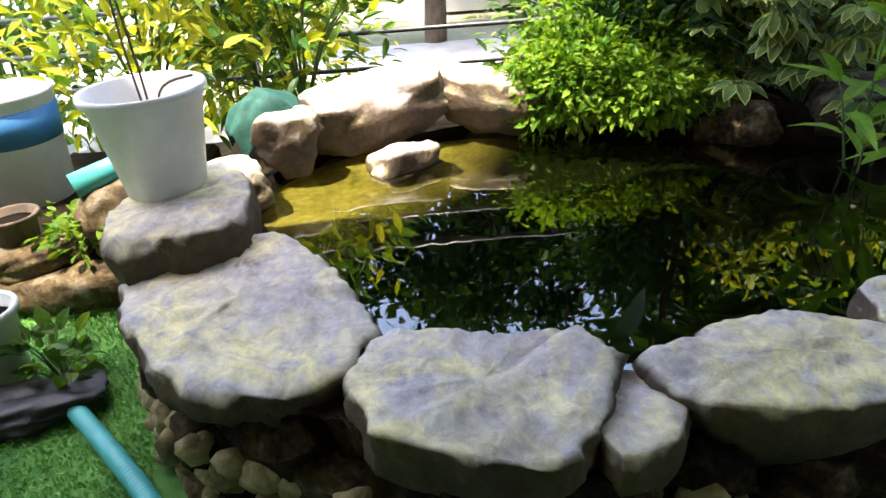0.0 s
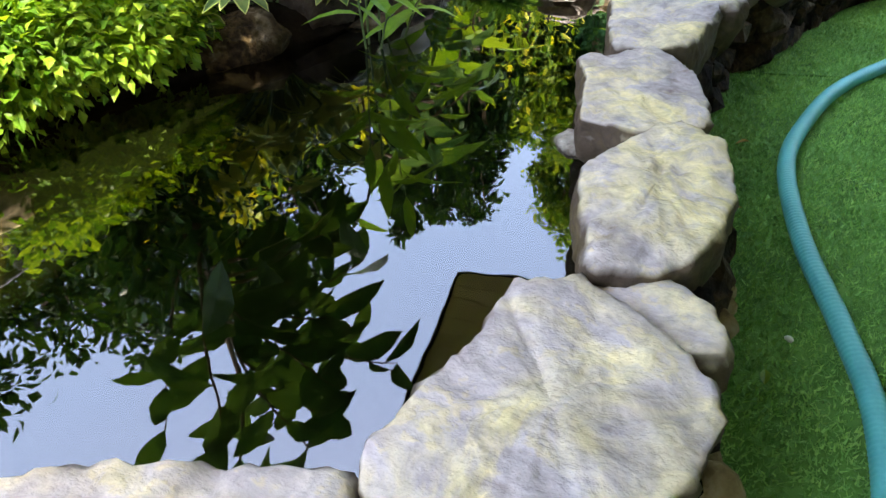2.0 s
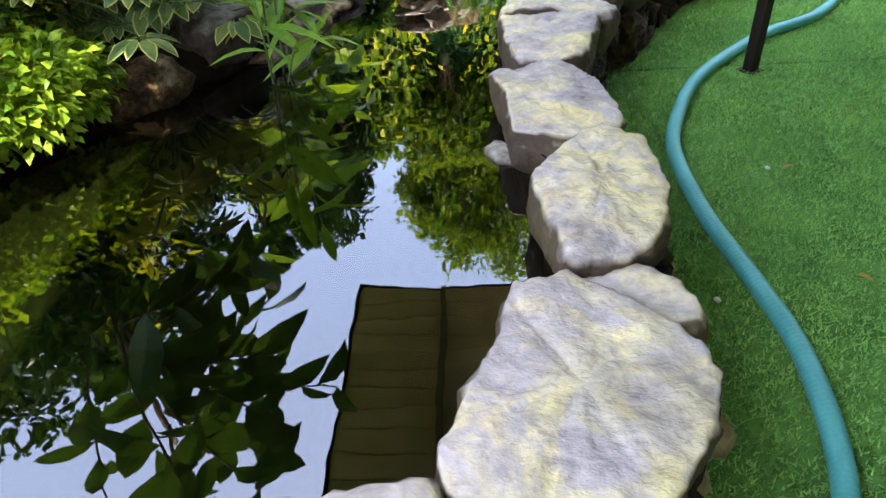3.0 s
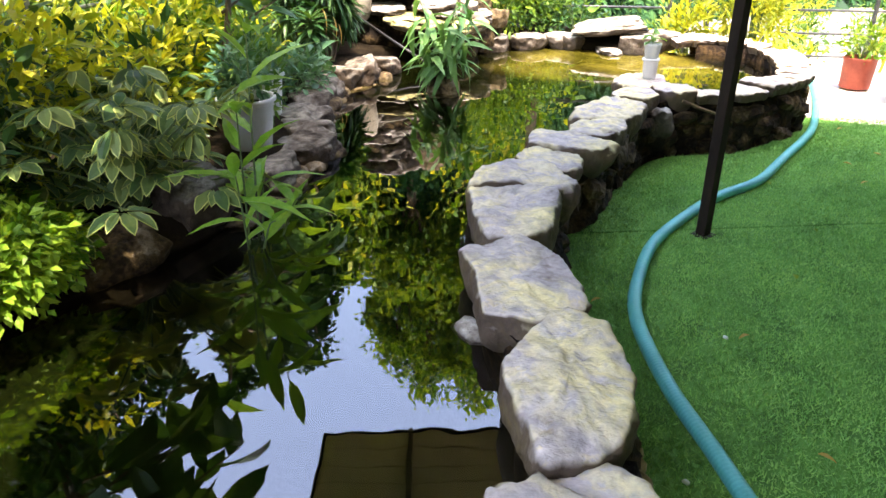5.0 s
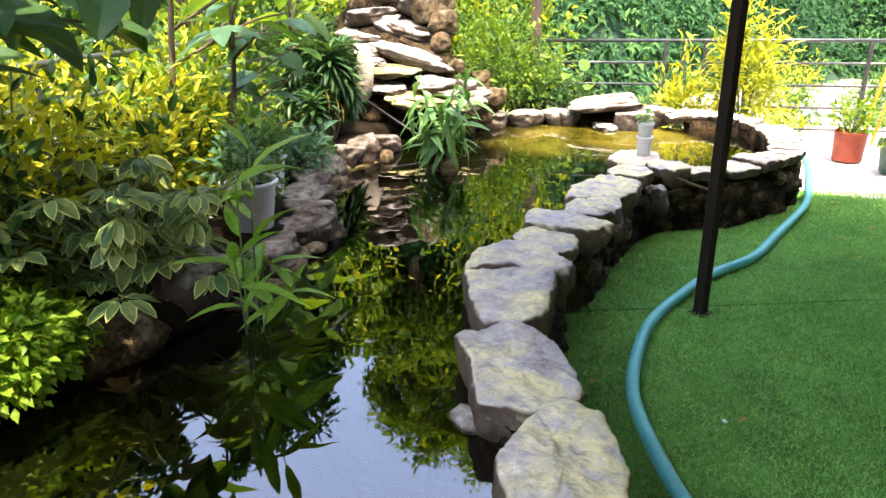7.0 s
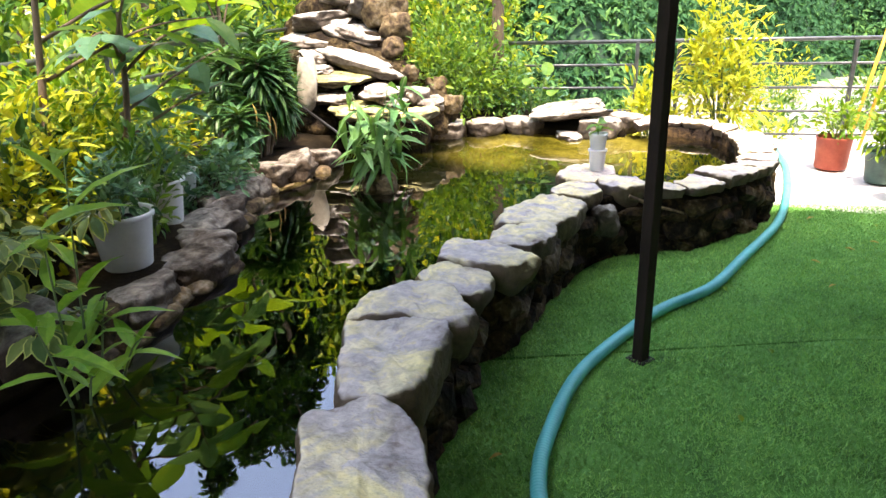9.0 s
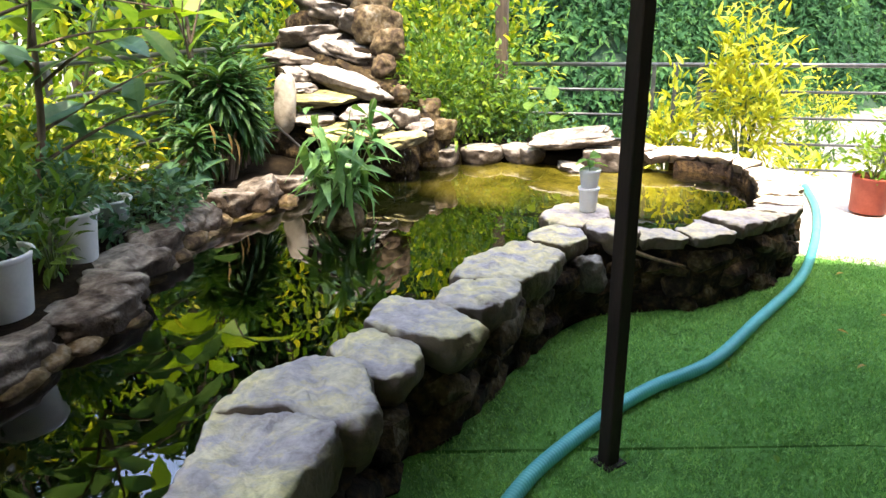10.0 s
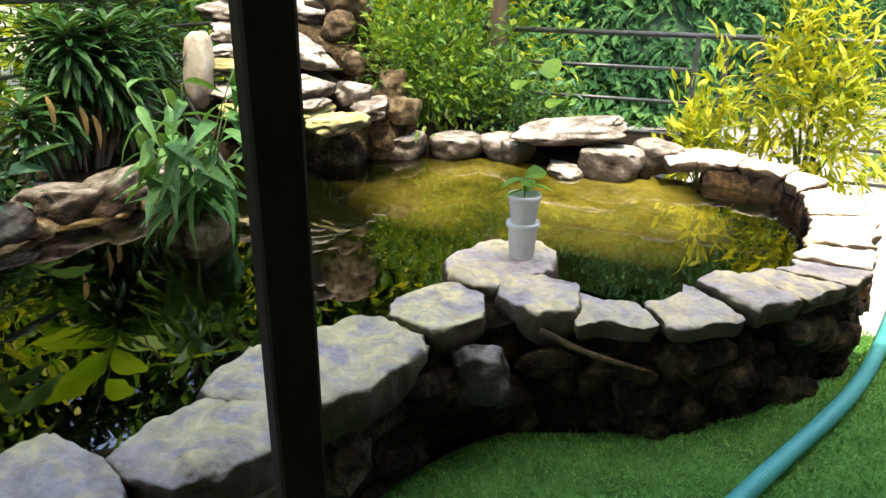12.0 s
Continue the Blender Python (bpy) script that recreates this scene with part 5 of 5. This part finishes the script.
big_leaf_plant("taro", 7.35, 1.45, 0.36, [((0, 0, 0), (0.05, -0.1, 0.5), 1, 0.3, 0.45), ((0, 0.02, 0), (-0.1, 0.08, 0.42), 1, 0.28, 0.45), ((0.02, 0, 0), (0.1, 0.12, 0.35), 1, 0.28, 0.45), ((0, -0.03, 0), (-0.05, -0.16, 0.3), 1, 0.25, 0.45)], L_GREEN, "upright broad-leaved plant at the pond's end", 78, shape="heart")
for k, dy in enumerate((0, 0.12)):
    y = base("yellow_pole", 7.9, -1.75 - dy, 0, "leaning orange-yellow painted pole at the railing", "pole", "yellow poles")
    tube("shaft", [(0, 0, 0), (0.1, -0.25, 1.35)], 0.018, M_YELLOW, y, 8)

# litter on the turf
for k, (x, y) in enumerate([(3.93, 0.13), (5.41, -0.74), (4.49, -0.47), (5.23, -1.11), (2.05, 0.62), (1.35, 0.55), (3.2, 0.05), (4.1, -0.5), (4.75, -0.75), (2.6, 0.3), (1.75, 1.18), (4.9, -0.95), (0.95, 1.02), (2.25, 1.22)]):
    d = base("fallen_leaf", x, y, 0.014, "small dry leaf lying on the turf", "leaf", "fallen leaves")
    a = k * 2.1
    leaves("blade", [(0, 0, 0.004)], [(math.cos(a), math.sin(a), 0.12)], [(0.2, 0.1, 1)], [0.06 if k else 0.08], [0.025], L_DRY if k % 3 else L_LIME, d, "lance", 0.3, 0.2)
for k, (x, y) in enumerate([(3.10, 1.29), (2.02, 0.72), (1.15, 0.98)]):
    boulder("pebble", x, y, 0.014, 0.012, 0.009, 0.007, M_WHITE, "small white pebble on the turf", 210 + k, 30 * k, group="pebbles", levels=2)

# left corner behind the white pot
shrub("corner_shrub", -1.3, 3.9, 0.30, 0.6, 0.4, 1.0, 900, 0.13, 0.35, L_YELLOW, "yellow-green shrub behind the tub", 81, second=L_GREEN, twigs=50, shape="lance")
shrub("corner_shrub", -0.5, 4.1, 0.30, 0.5, 0.35, 0.9, 700, 0.14, 0.35, L_GREEN, "leafy green shrub behind the white pot", 82, second=L_YELLOW, twigs=45, shape="lance")
shrub("low_plant", -1.25, 2.75, 0.22, 0.22, 0.2, 0.12, 240, 0.06, 0.6, L_LIME, "low leafy plant in the stone bed", 83, twigs=24)
shrub("low_plant", -1.12, 2.08, 0.0, 0.13, 0.12, 0.16, 70, 0.07, 0.6, L_GREEN, "small weed growing from the turf", 84, twigs=14)
# Soil block added to darken the corner behind the bed stones.
tagged(box("planting_bed", -3.4, -1.0, 2.62, 3.98, 0.002, 0.20, M_SOIL, bevel=0.03), "dark soil block added over the turf in the corner", "soil", kind="structure")
for k, (x, y, z, sx, sy, sz) in enumerate([(-1.25, 2.62, 0.08, 0.30, 0.12, 0.10), (-1.75, 2.6, 0.08, 0.30, 0.14, 0.11), (-1.45, 2.68, 0.20, 0.25, 0.12, 0.07), (-1.02, 2.70, 0.2, 0.16, 0.12, 0.09)]):
    boulder("bed_stone", x, y, z, sx, sy, sz, M_BROWN, "rough brown stone edging a raised bed", 200 + k, 10 * k, group="stones of the raised bed")

# ---- the hillside and distance ----
def hill_foot(y):
    return 12.6 - 0.30 * max(0, y) + min(6.0, 1.1 * max(0, 0.4 - y))


def hill_z(x, y):
    lumps = 1.0 * noise.noise(Vector((x * 0.45, y * 0.45, 0))) + 0.45 * noise.noise(Vector((x * 1.1, y * 1.1, 4)))
    return -0.5 + max(0.0, x - hill_foot(y)) * 1.25 + lumps * min(1.0, max(0.0, (x - hill_foot(y) + 0.6) * 0.7))


sheet_grid("hillside", 11.0, 30.0, -16.0, 14.0, 0.4, lambda x, y: min(hill_z(x, y), 7.0 + 0.6 * noise.noise(Vector((x, y, 1)))), M_HILL, "steep overgrown green hillside behind the garden", "hillside")


def hill_leaves():
    """Trailing stems and grass in clumps, thick on the lumps and thin in the hollows."""
    r = np.random.default_rng(91)
    n = 15000
    y = -10 + 19 * r.random(n)
    x = np.array([hill_foot(b) for b in y]) - 0.4 + 7.2 * r.random(n)
    z = np.array([min(hill_z(a, b), 7.0) for a, b in zip(x, y)])
    thick = np.array([noise.noise(Vector((a * 0.8, b * 0.8, 7))) for a, b in zip(x, y)])
    keep = (z > -0.48) & (thick + 0.25 * r.normal(size=n) > -0.62)
    heads = np.stack([x, y, z], 1)[keep]
    lean = r.normal(size=heads.shape) * 0.5 + np.array([-0.7, 0, -0.35])
    per = 16
    P = np.repeat(heads, per, 0) + r.normal(size=(len(heads) * per, 3)) * np.array([0.13, 0.17, 0.13])
    D = np.repeat(lean, per, 0) + r.normal(size=P.shape) * 0.45
    N = r.normal(size=P.shape) * 0.35 + np.array([-0.6, 0, 0.8])
    L = r.uniform(0.10, 0.30, len(P))
    e = base("hill_creeper", 12, 0, 0, "dense green creeper covering the hillside", "creeper", kind="stuff")
    leaves("foliage", P - np.array([12, 0, 0]), D, N, L, L * r.uniform(0.15, 0.45, len(P)), L_HILL, e, "tiny")


hill_leaves()


def tree(name, x, y, z, height, crown, seed, label, mat, clumps=64, per=120):
    """A tapered trunk, limbs out to clumps of small leaves that fill an uneven tall crown."""
    r = np.random.default_rng(seed)
    e = base(name, x, y, z, label, "tree")
    line = spline([(0, 0, -0.3), (0.1 * r.normal(), 0.1 * r.normal(), height * 0.4), (0.15 * r.normal(), 0.15 * r.normal(), height * 0.85)], 12)
    tube("trunk", line, np.linspace(0.15, 0.04, 12), M_BARK, e, 8)
    way = unit(r.normal(size=(clumps, 3)))
    reach = r.uniform(0.35, 1.0, clumps) ** 0.6
    heads = way * reach[:, None] * np.array([crown, crown, height * 0.40]) + np.array([0, 0, height * 0.60])
    lines = []
    for i, tip in enumerate(heads[:30]):
        root = line[int(np.clip(tip[2] / height * 10 - 2, 2, 10))]
        lines.append((spline([tuple(root), tuple((root + tip) / 2 + [0, 0, 0.08]), tuple(tip)], 6), np.linspace(0.035, 0.010, 6)))
    join_tubes("limb", lines, M_BARK, e, 5)
    c = np.repeat(heads, per, 0)
    off = r.normal(size=c.shape) * np.array([0.19, 0.19, 0.16]) * crown * np.repeat(r.uniform(0.6, 1.2, clumps), per)[:, None]
    P = c + off
    D = unit(off) + r.normal(size=c.shape) * 0.4
    N = np.array([0, 0, 1.0]) + r.normal(size=c.shape) * 0.4
    L = r.uniform(0.10, 0.22, len(P))
    leaves("crown", P, D, N, L, L * 0.55, mat, e, "tiny")
    return e


# rows of trees round the garden: direction from the pond, distance, height of the top as an angle, crown
for k, (az, far, el, crown) in enumerate([
    (-13, 17, 36, 1.7), (-6, 17, 38, 1.7), (0, 17, 37, 1.7), (6, 16.5, 38.5, 1.5), (11, 16, 38, 1.2), (14.2, 15.5, 36, 0.85), (19.4, 14, 27.5, 1.0), (12.5, 14.5, 29, 1.2), (6.5, 14.5, 29, 1.2), (23.6, 12.5, 30, 0.8),
    (24.6, 13, 36, 0.75), (29.0, 12, 35, 0.8), (32.0, 11, 37.5, 0.45), (36.5, 10, 31.5, 0.8), (41.5, 9.5, 36, 0.8), (47, 9, 40, 1.0), (54, 8, 42, 1.0), (62, 7.5, 42, 1.1), (72, 7, 40, 1.1), (84, 7, 38, 1.1), (97, 7, 39, 1.2), (114, 7.5, 37, 1.2)]):
    x, y = 1.2 + far * math.cos(radians(az)), 2.1 + far * math.sin(radians(az))
    top = 0.3 + far * math.tan(radians(el))
    z = min(hill_z(x, y), 7.0) + 0.05 if x > hill_foot(y) else -0.4
    # Sunlit or shaded leaf colour, chosen by direction from the pond.
    tree("tree", x, y, z, top - z - 0.15, crown, 300 + k, "leafy green tree beyond the garden", L_TREE_LIT if az < 20 else L_TREE_SHADED)
for k, (x, y, rx, rz) in enumerate([(-3.0, 5.6, 0.9, 1.3), (-1.2, 6.4, 0.8, 1.1), (1.6, 5.3, 0.8, 1.2), (3.0, 5.2, 0.9, 1.7), (4.4, 5.3, 0.9, 1.6), (5.8, 5.4, 1.0, 2.1), (7.3, 5.2, 1.0, 2.3), (8.8, 4.6, 1.0, 2.5), (9.6, 3.2, 0.8, 1.7)]):
    shrub("wild_shrub", x, y, -0.4, rx, rx * 0.8, rz + 0.4, 2200, 0.13, 0.42, L_LIME if k % 2 else L_GREEN, "sunlit wild shrub beyond the railing", 400 + k, second=L_YELLOW if k % 2 else L_DEEP, twigs=110, group="wild shrubs beyond the railing")
for k, (x, y, rx, rz) in enumerate([(8.75, -1.2, 0.35, 0.55), (9.3, -2.3, 0.45, 0.5), (10.2, -1.6, 0.5, 0.6), (9.0, -3.4, 0.4, 0.5), (11.5, -3.2, 0.6, 0.7), (8.9, 0.3, 0.4, 0.7), (13.5, -2.4, 0.7, 0.9), (10.6, -4.6, 0.6, 0.6), (14.5, -5.0, 0.8, 0.9)]):
    shrub("weed_clump", x, y, -0.46, rx, rx * 0.9, rz, 700, 0.11, 0.3, L_YELLOW if k % 3 == 0 else L_GREEN, "low sunlit weeds on the pale ground beyond the railing", 440 + k, category="weeds", second=L_GREEN, twigs=50, shape="lance", group="weeds beyond the railing")
house = base("house", 2.6, 11.0, -0.4, "white-walled low house beyond the road", "house")
box("wall", -2.2, 2.2, 0, 3.0, 0, 2.6, M_PLASTER, house)
box("roof", -2.5, 2.5, -0.3, 3.3, 2.605, 2.75, M_CONCRETE, house)
win = box("window", 0.6, 1.5, -0.03, -0.003, 0.9, 1.9, M_WHITE, house)
box("pane", 0.66, 1.44, -0.04, -0.031, 0.96, 1.84, M_BLUE, win, bevel=0)
flat_sheet("road_back", [(-14, 5.6), (7.4, 5.6), (7.4, 9.0), (-14, 9.0)], -0.40, M_CONCRETE, "bright sunlit lane behind the railing", "road", 0.04)

# ---- stones of the wall's face, each its own piece ----
shapes = []
for k in range(8):
    bm = bmesh.new()
    bmesh.ops.create_cube(bm, size=2)
    bmesh.ops.bevel(bm, geom=bm.edges[:], offset=0.55, segments=1, affect="EDGES")
    for v in bm.verts:
        v.co *= 1 + 0.38 * noise.noise(v.co * 1.7 + Vector((k * 5.1, 0, 0)))
    me = bpy.data.meshes.new("stone")
    bm.to_mesh(me)
    bm.free()
    me.materials.append(M_RUBBLE_SHADED)
    shapes.append(me)
rw = np.random.default_rng(17)
line = spline(OUTER, 400)
count = 0
for i in range(16, 386, 5):
    for z0 in (0.05, 0.155, 0.255):
        if rw.random() < 0.12:
            continue
        j = int(np.clip(i + rw.integers(-2, 3), 1, 398))
        t = unit(line[j + 1] - line[j - 1])
        nx, ny = t[1], -t[0]
        ob = new("stone", shapes[int(rw.integers(0, 8))])
        s = rw.uniform(0.04, 0.11)
        deep = rw.uniform(-0.085, -0.045)
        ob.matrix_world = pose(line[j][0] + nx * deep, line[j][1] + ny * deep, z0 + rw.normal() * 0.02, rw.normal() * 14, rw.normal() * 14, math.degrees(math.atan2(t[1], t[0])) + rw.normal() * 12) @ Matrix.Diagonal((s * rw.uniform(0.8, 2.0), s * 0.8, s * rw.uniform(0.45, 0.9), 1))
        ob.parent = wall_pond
        count += 1

cobbles = []
for k in range(4):
    me = ball_stone_mesh("cobble", M_COBBLE, 260 + k, 2, 0.3)
    me.polygons.foreach_set("use_smooth", [True] * len(me.polygons))
    cobbles.append(me)
for k in range(116):
    u = int(rw.integers(30, 68) if k % 2 else rw.integers(14, 118))
    t = unit(line[u + 1] - line[u - 1])
    nx, ny = t[1], -t[0]
    ob = new("cobble", cobbles[k % 4])
    deep = rw.uniform(-0.045, 0.015)
    r = rw.uniform(0.026, 0.052)
    ob.matrix_world = pose(line[u][0] + nx * deep, line[u][1] + ny * deep, rw.uniform(0.04, 0.24), rw.uniform(0, 90), rw.uniform(0, 90), rw.uniform(0, 180)) @ Matrix.Diagonal((r * 1.2, r, r * 0.9, 1))
    ob.parent = wall_pond
